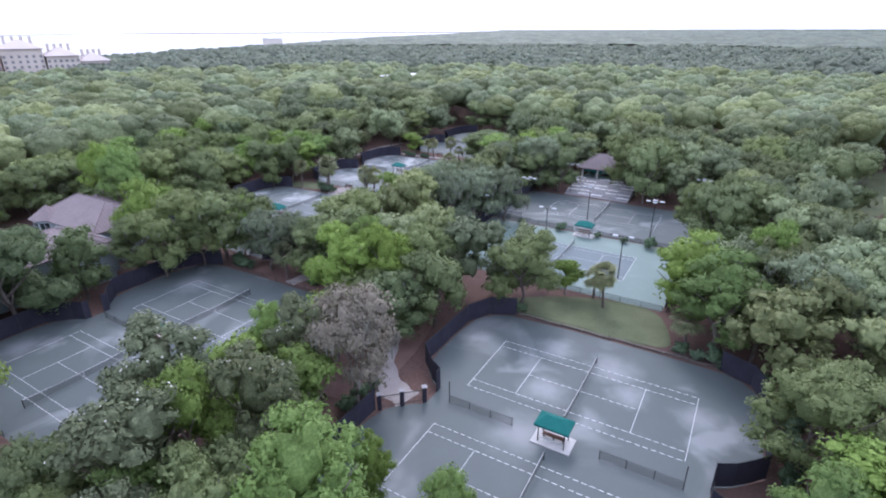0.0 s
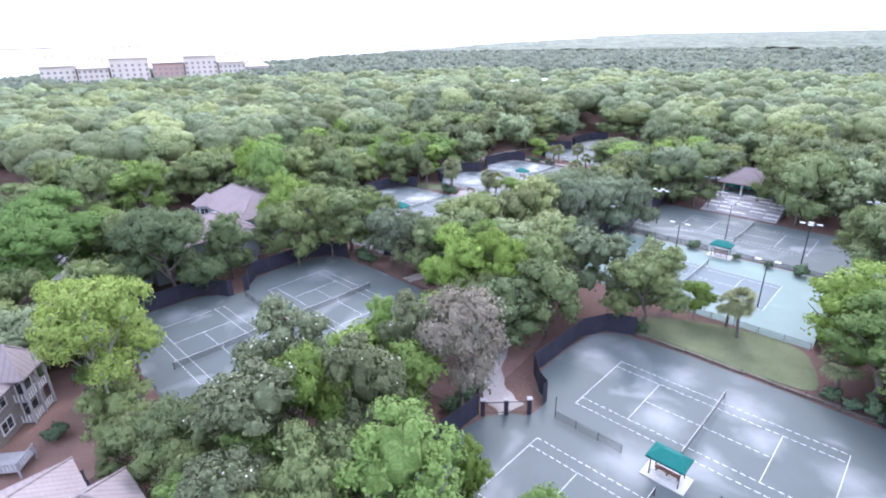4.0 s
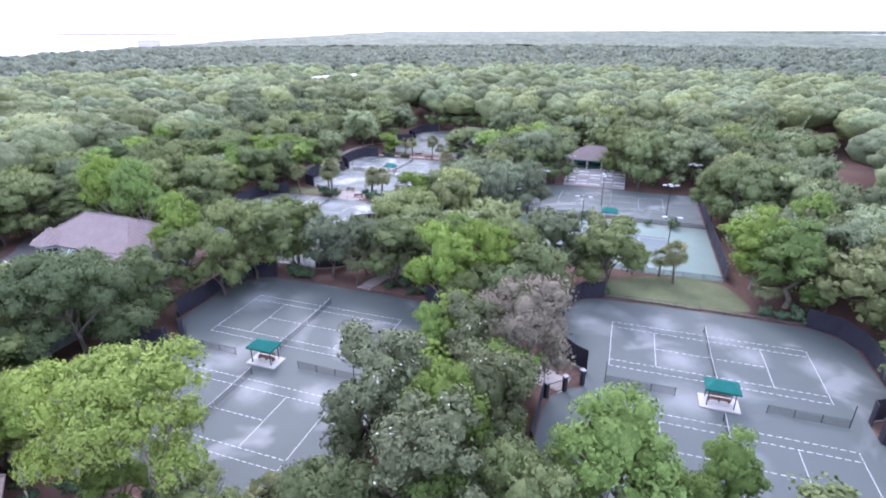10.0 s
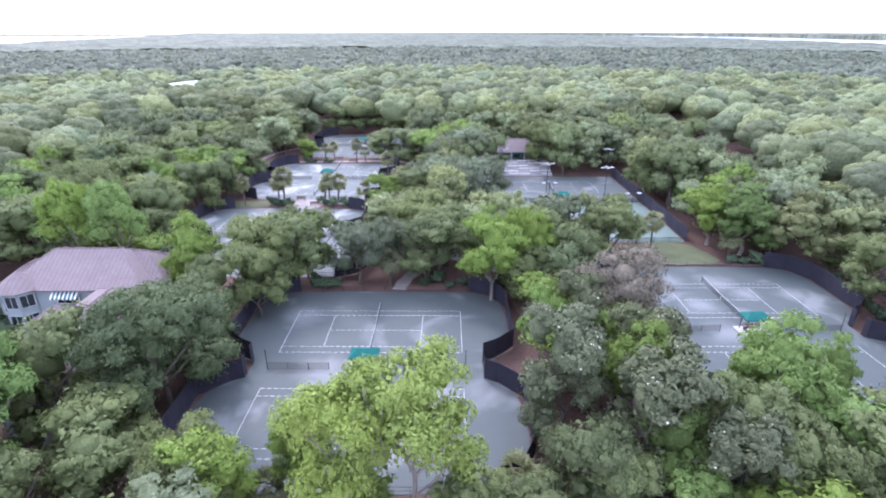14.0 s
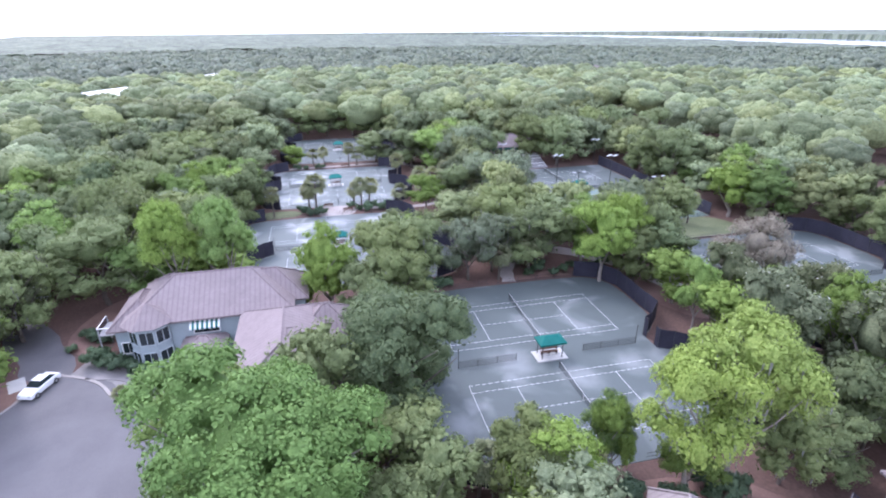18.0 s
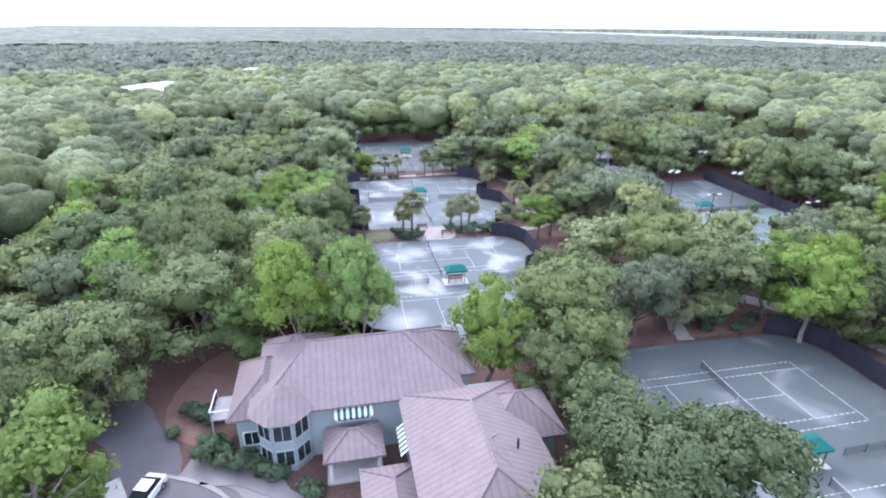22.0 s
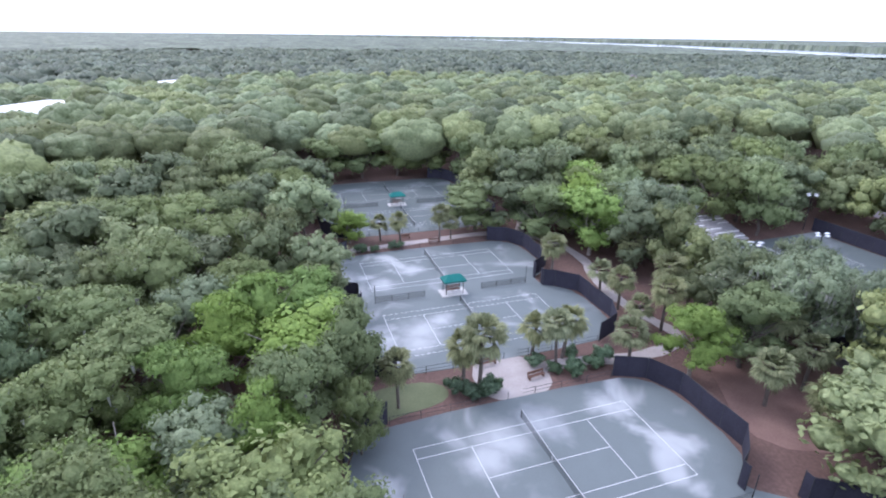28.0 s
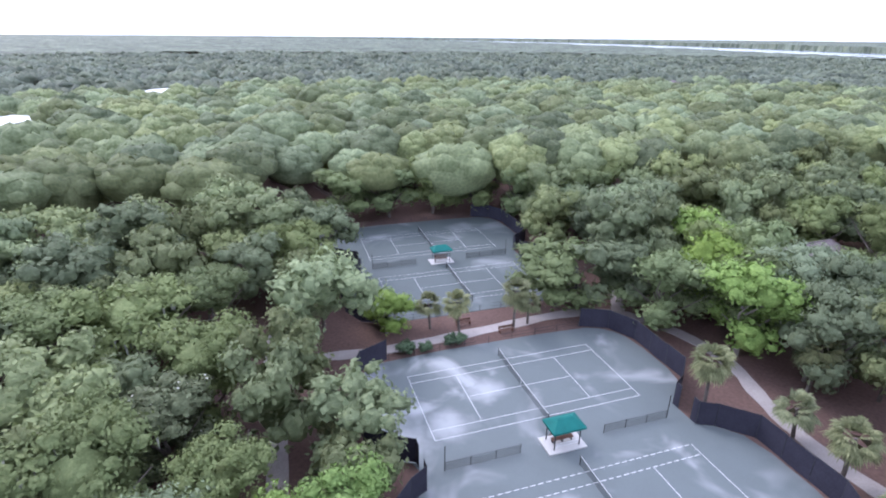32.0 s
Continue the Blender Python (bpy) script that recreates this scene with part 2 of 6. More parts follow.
M_FLOOR = material("forest_floor", (0.08, 0.05, 0.043), (0.175, 0.108, 0.09), 0.95, 0.12, 2.5, 0.03)
M_GRASS = material("lawn", (0.08, 0.1, 0.05), (0.165, 0.175, 0.1), 0.95, 0.25, 6.0, 0.03)
M_SAND = material("sandy_path", (0.28, 0.245, 0.235), (0.42, 0.38, 0.365), 0.9, 0.5, 6.0, 0.006)
M_EARTH = material("red_earth", (0.15, 0.088, 0.075), (0.24, 0.155, 0.13), 0.95, 0.4, 5.0, 0.02)
M_ASPHALT = material("asphalt", (0.115, 0.11, 0.118), (0.17, 0.162, 0.17), 0.85, 0.3, 14.0, 0.004)
M_PAVE = material("mauve_paving", (0.2, 0.185, 0.185), (0.28, 0.26, 0.26), 0.85, 0.6, 9.0, 0.004)
M_KERB = material("worn_kerb", (0.27, 0.245, 0.235), (0.38, 0.35, 0.335), 0.85, 0.8, 9.0, 0.004)
M_CONCRETE = material("concrete", (0.42, 0.41, 0.4), (0.58, 0.56, 0.54), 0.85, 0.8, 9.0, 0.004)
PALE_A = [(2.2, 6.2, 3.0), (-5.4, 7.3, 2.5), (-3.4, -10, 3.2), (12.5, 1.6, 2.6), (4.8, 2.1, 2.2), (-15.1, 4.3, 2.4), (-4, -1.8, 2.6), (-57.4, -18.5, 3.0), (-50.7, -23.4, 2.6), (-63.4, -4.5, 3.0), (-43, -22, 2.4), (-66.8, -27.9, 2.4)]
PALE_C = [(-84.4, 11.3, 3.2), (-86.4, 15.7, 3), (-82.6, 10.1, 2.6), (-75.4, 20.6, 1.6), (-76.6, 40.9, 2.6), (-81.6, 40, 3), (-84, 38.1, 2.6), (-68.5, 41.4, 2.2), (-91.1, 81, 3.4), (-79, 81.7, 2.2), (-89.2, 76.4, 2.4), (-83, 62.1, 3), (-88.1, 61.1, 2.4), (-79.5, 63.9, 2), (-84.6, 77.5, 2.4), (-90.9, 60.9, 2.6), (-84.2, 59.3, 2.8)]
M_CLAY = clay_material("grey_green_clay", (0.08, 0.096, 0.096), (0.37, 0.385, 0.395), 0.42, 0.11, PALE_A)
M_CLAY_PALE = clay_material("pale_patched_clay", (0.11, 0.128, 0.13), (0.5, 0.505, 0.52), 0.56, 0.13, PALE_C)
M_MINT = clay_material("mint_clay", (0.15, 0.205, 0.185), (0.26, 0.34, 0.3), 0.35)
M_MINT_IN = clay_material("slate_clay", (0.11, 0.14, 0.15), (0.22, 0.25, 0.26), 0.3)
M_LINE = material("court_tape", (0.52, 0.53, 0.54), (0.64, 0.64, 0.64), 0.7, 1.5, 8.0)
M_SCREEN = material("windscreen_cloth", (0.022, 0.021, 0.034), (0.045, 0.043, 0.062), 0.85, 0.6, 6.0, 0.01)
M_STEEL = material("black_steel", (0.02, 0.02, 0.022), (0.04, 0.04, 0.042), 0.5, 2.0, 12.0, 0, 0.5)
M_GALV = material("galvanised_steel", (0.35, 0.36, 0.37), (0.5, 0.5, 0.5), 0.45, 2.0, 12.0, 0, 0.5, 0.6)
M_TEAL = material("teal_canvas", (0.007, 0.105, 0.095), (0.012, 0.16, 0.14), 0.75, 1.2, 10.0, 0.004)
M_WOOD = material("brown_wood", (0.1, 0.055, 0.04), (0.2, 0.11, 0.08), 0.8, 2.0, 14.0, 0.004)
M_GREYWOOD = material("weathered_wood", (0.26, 0.25, 0.26), (0.42, 0.41, 0.42), 0.9, 1.4, 14.0, 0.004)
M_WHITE = material("white_paint", (0.74, 0.74, 0.74), (0.84, 0.83, 0.82), 0.55, 1.0, 10.0)
M_SIDING = material("grey_blue_siding", (0.29, 0.34, 0.36), (0.37, 0.42, 0.44), 0.75, 0.6, 8.0, 0.003)
M_TAUPE = material("taupe_siding", (0.24, 0.21, 0.19), (0.34, 0.3, 0.27), 0.8, 0.6, 8.0, 0.003)
M_ROOF = shingle_material("mauve_shingles", (0.235, 0.192, 0.195), (0.285, 0.238, 0.24))
M_ROOF_PALE = shingle_material("pale_pink_shingles", (0.245, 0.205, 0.205), (0.3, 0.257, 0.255))
M_STONE = material("buff_stucco", (0.62, 0.55, 0.48), (0.74, 0.67, 0.6), 0.85, 0.1, 2.0)
M_PALEGLASS = material("far_window", (0.2, 0.2, 0.2), (0.3, 0.29, 0.28), 0.3, 0.5, 3.0, 0, 0.6)
M_BRICK = material("red_brown_brick", (0.42, 0.29, 0.25), (0.52, 0.38, 0.33), 0.85, 0.1, 2.0)
M_TILE = material("rose_grey_tile", (0.5, 0.43, 0.41), (0.6, 0.53, 0.51), 0.85, 0.1, 2.0)
M_BARK = material("bark", (0.09, 0.075, 0.065), (0.2, 0.17, 0.15), 0.95, 1.5, 9.0, 0.03)
M_BARK_PALE = material("pale_bark", (0.2, 0.17, 0.15), (0.36, 0.32, 0.29), 0.95, 1.5, 9.0, 0.03)
M_FRAME = material("grey_window_paint", (0.4, 0.45, 0.47), (0.5, 0.55, 0.57), 0.6, 1.0, 10.0)
M_CAR = material("white_car_paint", (0.78, 0.79, 0.8), (0.82, 0.83, 0.84), 0.22, 1.0, 6.0, 0, 0.6)
M_SILVER = material("silver_car_paint", (0.4, 0.43, 0.47), (0.46, 0.49, 0.53), 0.3, 1.0, 6.0, 0, 0.6, 0.4)
M_RUBBER = material("tyre_rubber", (0.015, 0.015, 0.015), (0.03, 0.03, 0.03), 0.85, 3.0, 20.0)
M_LAMP = material("lamp_glass", (0.42, 0.44, 0.47), (0.55, 0.56, 0.58), 0.25, 1.0, 8.0, 0, 0.5)
M_RED = material("red_plastic", (0.35, 0.03, 0.03), (0.45, 0.05, 0.05), 0.5, 2.0, 12.0)

M_GLASS = bpy.data.materials.new("dark_window_glass")
M_GLASS.use_nodes = True
_g = M_GLASS.node_tree.nodes["Principled BSDF"]
_g.inputs["Base Color"].default_value = (0.02, 0.028, 0.032, 1)
_g.inputs["Roughness"].default_value, _g.inputs["Specular IOR Level"].default_value = 0.06, 0.7

M_SEA = material("water", (0.16, 0.2, 0.22), (0.2, 0.24, 0.26), 0.16, 0.01, 0.4, 0.05, 0.8)



def mesh_material(name, cover):
    """Fine dark netting that covers part of what is behind it."""
    m = bpy.data.materials.new(name)
    m.use_nodes = True
    n, k = m.node_tree.nodes, m.node_tree.links
    clear, mix, b = n.new("ShaderNodeBsdfTransparent"), n.new("ShaderNodeMixShader"), n["Principled BSDF"]
    b.inputs["Base Color"].default_value, b.inputs["Roughness"].default_value = (0.02, 0.022, 0.024, 1), 0.9
    mix.inputs[0].default_value = cover
    k.new(clear.outputs[0], mix.inputs[1])
    k.new(b.outputs[0], mix.inputs[2])
    k.new(mix.outputs[0], n["Material Output"].inputs["Surface"])
    return m


M_NET = mesh_material("net_mesh", 0.4)
M_WIRE = mesh_material("thin_wire_mesh", 0.2)

L_OAK = leaf_material("oak_leaf", (0.128, 0.168, 0.070), (0.279, 0.330, 0.151))
L_MOSSY = leaf_material("mossy_oak_leaf", (0.128, 0.163, 0.094), (0.275, 0.323, 0.2))
L_MAPLE = leaf_material("fresh_maple_leaf", (0.128, 0.204, 0.050), (0.311, 0.423, 0.130))
L_BIG = leaf_material("broad_maple_leaf", (0.098, 0.173, 0.045), (0.238, 0.359, 0.116), 0.05)
L_LIME = leaf_material("lime_spring_leaf", (0.179, 0.255, 0.056), (0.391, 0.482, 0.155))
L_LAUREL = leaf_material("laurel_leaf", (0.083, 0.120, 0.056), (0.201, 0.251, 0.121), 0.1)
L_MAGNOLIA = leaf_material("magnolia_leaf", (0.072, 0.092, 0.044), (0.226, 0.252, 0.141), 0.12, False, 0.12)
L_GREYTREE = leaf_material("grey_twig", (0.164, 0.144, 0.114), (0.329, 0.303, 0.232), 0.08, False, 0.15)
L_MOSS = leaf_material("spanish_moss", (0.194, 0.195, 0.176), (0.320, 0.323, 0.275), 0.1, False, 0.2)
L_PALM = leaf_material("palm_frond", (0.104, 0.125, 0.062), (0.325, 0.336, 0.181), 0.18, False, 0.2)
L_SHRUB = leaf_material("shrub_leaf", (0.051, 0.091, 0.052), (0.182, 0.254, 0.148), 0.25)
L_WOODS = leaf_material("woodland_leaf", (0.133, 0.175, 0.079), (0.304, 0.357, 0.181), 0.38, True)
# far woods: distance haze put into a greyer, bluer leaf colour
L_FAR = leaf_material("far_haze_leaf", (0.084, 0.112, 0.076), (0.221, 0.255, 0.177), 0.3, True)
L_BLOSSOM = leaf_material("cream_blossom", (0.7, 0.68, 0.6), (0.85, 0.84, 0.78), 0.05)


# ---- building helpers ----
def part(name, bm, mat, parent=None, label=""):
    """Links a bmesh, or a ready mesh, as one object under a thing or a part."""
    if isinstance(bm, bmesh.types.BMesh):
        me = bpy.data.meshes.new(name)
        bm.normal_update()
        bm.to_mesh(me)
        bm.free()
    else:
        me = bm
    if mat is not None and not me.materials:
        me.materials.append(mat)
    ob = new(name, me)
    ob.parent = parent
    return tagged(ob, label)


def thing(name, label, category, group="", kind="", at=None):
    ob = new(name)
    ob.empty_display_size = 0.3
    if at is not None:
        ob.matrix_basis = at
    return tagged(ob, label, category, group, kind)


def box(bm, cx, cy, cz, sx, sy, sz, turn=0.0, bevel=0.0):
    """A box by its centre and size, added to bm."""
    r = bmesh.ops.create_cube(bm, size=1.0, matrix=Matrix.LocRotScale((cx, cy, cz), Euler((0, 0, turn)), (sx, sy, sz)))
    if bevel:
        es = list({e for v in r["verts"] for e in v.link_edges})
        bmesh.ops.bevel(bm, geom=es, offset=bevel, segments=1, affect="EDGES")
    return bm


def boxes(*rows):
    bm = bmesh.new()
    for r in rows:
        box(bm, *r)
    return bm


def rod(bm, a, b, r0, r1=None, sides=8):
    """A tapered rod from a to b."""
    a, b = Vector(a), Vector(b)
    q = (b - a).to_track_quat("Z", "Y").to_matrix().to_4x4()
    bmesh.ops.create_cone(bm, cap_ends=True, segments=sides, radius1=r0, radius2=r0 if r1 is None else r1, depth=(b - a).length, matrix=Matrix.Translation((a + b) / 2) @ q)
    return bm


def slab(points, z0, z1):
    """A flat slab over a polygon, from z0 up to z1."""
    bm = bmesh.new()
    f = bm.faces.new([bm.verts.new((x, y, z0)) for x, y in points])
    bm.normal_update()
    if f.normal.z < 0:
        f.normal_flip()
    top = bmesh.ops.extrude_face_region(bm, geom=[f])
    bmesh.ops.translate(bm, verts=[v for v in top["geom"] if isinstance(v, bmesh.types.BMVert)], vec=(0, 0, z1 - z0))
    bmesh.ops.recalc_face_normals(bm, faces=bm.faces)
    return bm


def smooth_loop(points, rounds=2):
    """Corner-cutting of a closed outline."""
    for _ in range(rounds):
        points = [((1 - f) * a[0] + f * b[0], (1 - f) * a[1] + f * b[1]) for a, b in zip(points, points[1:] + points[:1]) for f in (0.25, 0.75)]
    return points


def ribbon(points, width, z0, z1, rounds=2):
    """A path of even width along a polyline."""
    for _ in range(rounds):
        cut = [((1 - f) * a[0] + f * b[0], (1 - f) * a[1] + f * b[1]) for a, b in zip(points, points[1:]) for f in (0.25, 0.75)]
        points = [points[0], *cut, points[-1]]
    left, right = [], []
    for i, p in enumerate(points):
        a, b = Vector(points[max(i - 1, 0)]), Vector(points[min(i + 1, len(points) - 1)])
        d = (b - a).normalized()
        w = width * (1 + 0.12 * math.sin(i * 1.7)) / 2
        left.append((p[0] - d.y * w, p[1] + d.x * w))
        right.append((p[0] + d.y * w, p[1] - d.x * w))
    bm = bmesh.new()
    rows = [[bm.verts.new((x, y, z)) for x, y in side] for side, z in ((left, z0), (left, z1), (right, z1), (right, z0))]
    for r0, r1 in zip(rows, rows[1:]):
        for i in range(len(points) - 1):
            bm.faces.new((r0[i], r0[i + 1], r1[i + 1], r1[i]))
    bmesh.ops.recalc_face_normals(bm, faces=bm.faces)
    return bm


def soft_mesh(name, pair):
    return quads_mesh(name, pair[0], None, pair[1])


def quads_mesh(name, verts, tint=None, normals=None):
    """A mesh of loose quads from an array (n, 4, 3), with a tone for each and soft corner normals."""
    n = len(verts)
    me = bpy.data.meshes.new(name)
    me.vertices.add(4 * n)
    me.vertices.foreach_set("co", np.ascontiguousarray(verts, np.float32).ravel())
    me.loops.add(4 * n)
    me.loops.foreach_set("vertex_index", np.arange(4 * n, dtype=np.int32))
    me.polygons.add(n)
    me.polygons.foreach_set("loop_start", np.arange(0, 4 * n, 4, dtype=np.int32))
    if tint is not None:
        me.attributes.new("tint", "FLOAT", "FACE").data.foreach_set("value", np.ascontiguousarray(tint, np.float32))
    me.update(calc_edges=True)
    if normals is not None:
        me.polygons.foreach_set("use_smooth", np.ones(n, dtype=bool))
        me.normals_split_custom_set(np.ascontiguousarray(normals, np.float32).reshape(-1, 3))
    return me

# ---- the ground, water and ways ----
bm = bmesh.new()
bmesh.ops.create_grid(bm, x_segments=40, y_segments=40, size=4900)
ground = tagged(part("ground", bm, M_FLOOR), "reddish brown pine straw and leaf litter on flat ground", "ground", kind="structure")

COAST_A, COAST_D = Vector((-535, 50)), Vector((-0.32, 0.947))
COAST_N = Vector((-0.947, -0.32))


def to_sea(x, y):
    """Metres past the shoreline."""
    return (Vector((x, y)) - COAST_A).dot(COAST_N) + 25 * math.sin((Vector((x, y)) - COAST_A).dot(COAST_D) / 260)


def strip(points, z, mat):
    bm = bmesh.new()
    bm.faces.new([bm.verts.new((x, y, z)) for x, y in points])
    bmesh.ops.recalc_face_normals(bm, faces=bm.faces)
    if sum(f.normal.z for f in bm.faces) < 0:
        bmesh.ops.reverse_faces(bm, faces=bm.faces)
    return bm


def along(d, off):
    p = COAST_A + COAST_D * d + COAST_N * off
    return (p.x, p.y)


tagged(part("beach", strip([along(-900, -12), along(4200, -12), along(4200, 30), along(-900, 30)], 0.1, M_SAND), M_SAND), "pale strip of beach sand", "beach", kind="structure")
tagged(part("water", strip([along(-900, 30), along(4200, 30), along(3400, 3000), along(-2400, 3000)], 0.15, M_SEA), M_SEA), "calm grey sea under a white sky", "water", kind="structure")
RIVER = [(608, 396), (639, 536), (692, 757), (764, 1123), (777, 1536), (707, 2013), (474, 2710), (21, 3418), (-537, 4197), (-589, 4694), (59, 4517), (796, 4226), (1400, 3729), (1652, 3051), (1687, 2305), (1621, 1623), (1499, 1138), (1403, 818)]
tagged(part("water", strip(RIVER, 0.12, M_SEA), M_SEA), "pale tidal river far across the woods", "water", kind="structure")

# asphalt court in front of the clubhouse
ROAD = smooth_loop([(-120, -60), (-99, -60), (-91, -34), (-94, -21), (-100, -14), (-106, -8.6), (-112, -7.5), (-117, -11), (-122, -18), (-127, -30)])
tagged(part("road", slab(ROAD, -0.1, 0.03), M_ASPHALT), "worn grey asphalt turning circle", "road", kind="structure")
tagged(part("road", ribbon([(-112.5, -11), (-115, -4), (-121, 4), (-128, 16), (-140, 40), (-150, 80)], 5.5, -0.1, 0.034), M_ASPHALT), "narrow grey asphalt drive under the trees", "road", kind="structure")
kerb_pts = [(-92.5, -22), (-97, -16.5), (-101, -12.2), (-105, -9.4), (-109, -8.6)]
tagged(part("pavement", ribbon(kerb_pts, 1.5, -0.05, 0.13), M_PAVE), "curved mauve-grey pavement round the turning circle", "pavement", kind="structure")
tagged(part("pavement", ribbon([(-110.8, -6.6), (-106.3, -8.2), (-102.4, -11.4), (-99.6, -16.5)], 3.2, -0.05, 0.06), M_PAVE), "mauve-grey paving between the turning circle and the clubhouse", "pavement", kind="structure")
tagged(part("kerb", ribbon([(-112.8, -7.4), (-109.6, -8.7), (-106.8, -10.7), (-105.0, -13.4)], 0.4, -0.05, 0.13), M_KERB), "pale curved kerb of the turning circle", "kerb", kind="structure")
tagged(part("verge", slab(smooth_loop([(-120.5, -17.6), (-117.6, -15.6), (-115.4, -13.6), (-114.8, -10.6), (-115.6, -7.4), (-119.5, -7.6), (-124, -11), (-125.5, -16)]), -0.1, 0.1), M_EARTH), "red mulch verge beside the asphalt", "verge", kind="structure")
tagged(part("kerb", ribbon([(-121.5, -18.2), (-118.2, -16.1), (-115.6, -14.0), (-114.7, -10.6)], 0.32, -0.05, 0.16), M_KERB), "pale kerb along a mulch verge", "kerb", kind="structure")
island = thing("kerbed_island", "kerbed earth island in the asphalt", "traffic island", at=pose(-118.5, -27, 0))
part("kerb", slab(smooth_loop([(-4.2, -4), (4.2, -4), (4.2, 4), (-4.2, 4)]), 0, 0.16), M_CONCRETE, island)
part("soil", slab(smooth_loop([(-3.8, -3.6), (3.8, -3.6), (3.8, 3.6), (-3.8, 3.6)]), 0.1, 0.2), M_EARTH, island)
tagged(part("pavement", boxes((-116.6, -8.6, 0.06, 1.8, 3.0, 0.12, 0.5)), M_CONCRETE), "small concrete pad beside the drive", "pavement", kind="structure")


def sheet(name, pts, mat, label, cat, z=0.02, rounds=2):
    return tagged(part(name, slab(smooth_loop(pts, rounds), -0.2, z), mat), label, cat, kind="structure")


sheet("lawn", [(-19, 13.6), (-13, 20), (-4, 24), (4, 24.5), (7, 18), (7.5, 13.8), (-2, 13.4), (-10, 13.3)], M_GRASS, "mown grass bank between two courts", "lawn", 0.06)
sheet("lawn", [(-94.5, 51.7), (-84.7, 51.8), (-83.4, 47.4), (-91.8, 46.5), (-95.7, 44.4)], M_GRASS, "small patch of mown grass", "lawn")
sheet("lawn", [(-60, 30), (-40, 26), (-28, 34), (-34, 58), (-48.5, 56.4), (-52, 44)], M_EARTH, "bare reddish earth under trees", "earth", 0.016)
sheet("lawn", [(28, 88), (40, 90), (52, 140), (42, 142), (32, 112)], M_GRASS, "open stretch of grass beyond the trees", "lawn", 0.03)
sheet("path", [(26, 52), (33, 48), (40, 66), (42, 88), (27, 84), (28, 70)], M_SAND, "pale sandy clearing", "path", 0.04)
sheet("lawn", [(-30, -14), (-22, -16), (-20, -6), (-24, 10), (-34, 8)], M_EARTH, "red earth bank behind a court", "earth", 0.016)
sheet("lawn", [(-50, 6), (-28, 6), (-30, -2), (-36, 4), (-50, 3.6)], M_EARTH, "red earth bank planted with shrubs", "earth", 0.018)
sheet("lawn", [(-62, -68), (-40, -70), (-38, -44), (-52, -38), (-66, -42)], M_EARTH, "reddish mulch round the houses", "earth", 0.018)
sheet("lawn", [(-116, 0), (-108, -6), (-104, 2), (-104, 12), (-112, 14)], M_EARTH, "reddish mulch beside the clubhouse", "earth", 0.018)
sheet("path", [(-79.8, 54.1), (-72, 53.3), (-71.3, 45.1), (-81.1, 45.3)], M_SAND, "pale sandy crossing between courts", "path", 0.034)
for pts, w, label in (
    ([(-74.1, 49.5), (-68.2, 49.9), (-60.5, 48), (-53.7, 48.3), (-50.3, 50.6), (-51.5, 55.1), (-52.2, 61.2), (-51.7, 65.6), (-50.4, 71.1), (-48.3, 75.9), (-48.5, 83.7), (-53.1, 92.6), (-61.3, 94.5), (-70.6, 93.8), (-80.1, 93.4), (-88.1, 92.9), (-95.9, 94.1)], 1.9, "pale winding path beside palms"),
    ([(-103, 58.3), (-101.3, 79.7), (-100.5, 88.5), (-101.7, 95.9), (-99.3, 106.9), (-93.2, 114.5)], 1.8, "sandy path through the trees"),
    ([(-16.4, -11.2), (-19.5, -10.4), (-23, -7.6), (-26, -2), (-27.7, 5), (-33, 12), (-42, 18)], 3.2, "pale footpath to a gate"),
    ([(-50, 3.6), (-49.4, 7), (-47.5, 11), (-42, 18), (-38, 26), (-36, 40)], 2.2, "concrete footpath between trees"),
    ([(-53.1, 92.6), (-46.8, 103.1), (-44.4, 116.7)], 1.8, "pale path past a large oak"),
):
    tagged(part("path", ribbon(pts, w, -0.1, 0.045), M_SAND), label, "path", kind="structure")

# ---- tennis courts in pairs ----
HALF, SERVICE, SIDE, SINGLE = 11.885, 6.4, 5.485, 4.115


def frame_of(cx, cy, deg):
    return pose(cx, cy, 0, 0, 0, deg)


def tape(pts, w=0.085, dashed=False):
    """One painted or nailed line; clay hides the tape at its nails where dashed."""
    (x0, y0), (x1, y1) = pts
    bm, d = bmesh.new(), Vector((x1 - x0, y1 - y0))
    n = max(1, round(d.length / 0.8)) if dashed else 1
    for i in range(n):
        a, b = i / n, (i + (0.66 if dashed else 1.0)) / n
        p, q = Vector((x0, y0)) + d * a, Vector((x0, y0)) + d * b
        m = (p + q) / 2
        box(bm, m.x, m.y, 0.062, (q - p).length if abs(d.x) > abs(d.y) else w, w if abs(d.x) > abs(d.y) else (q - p).length, 0.012)
    return bm


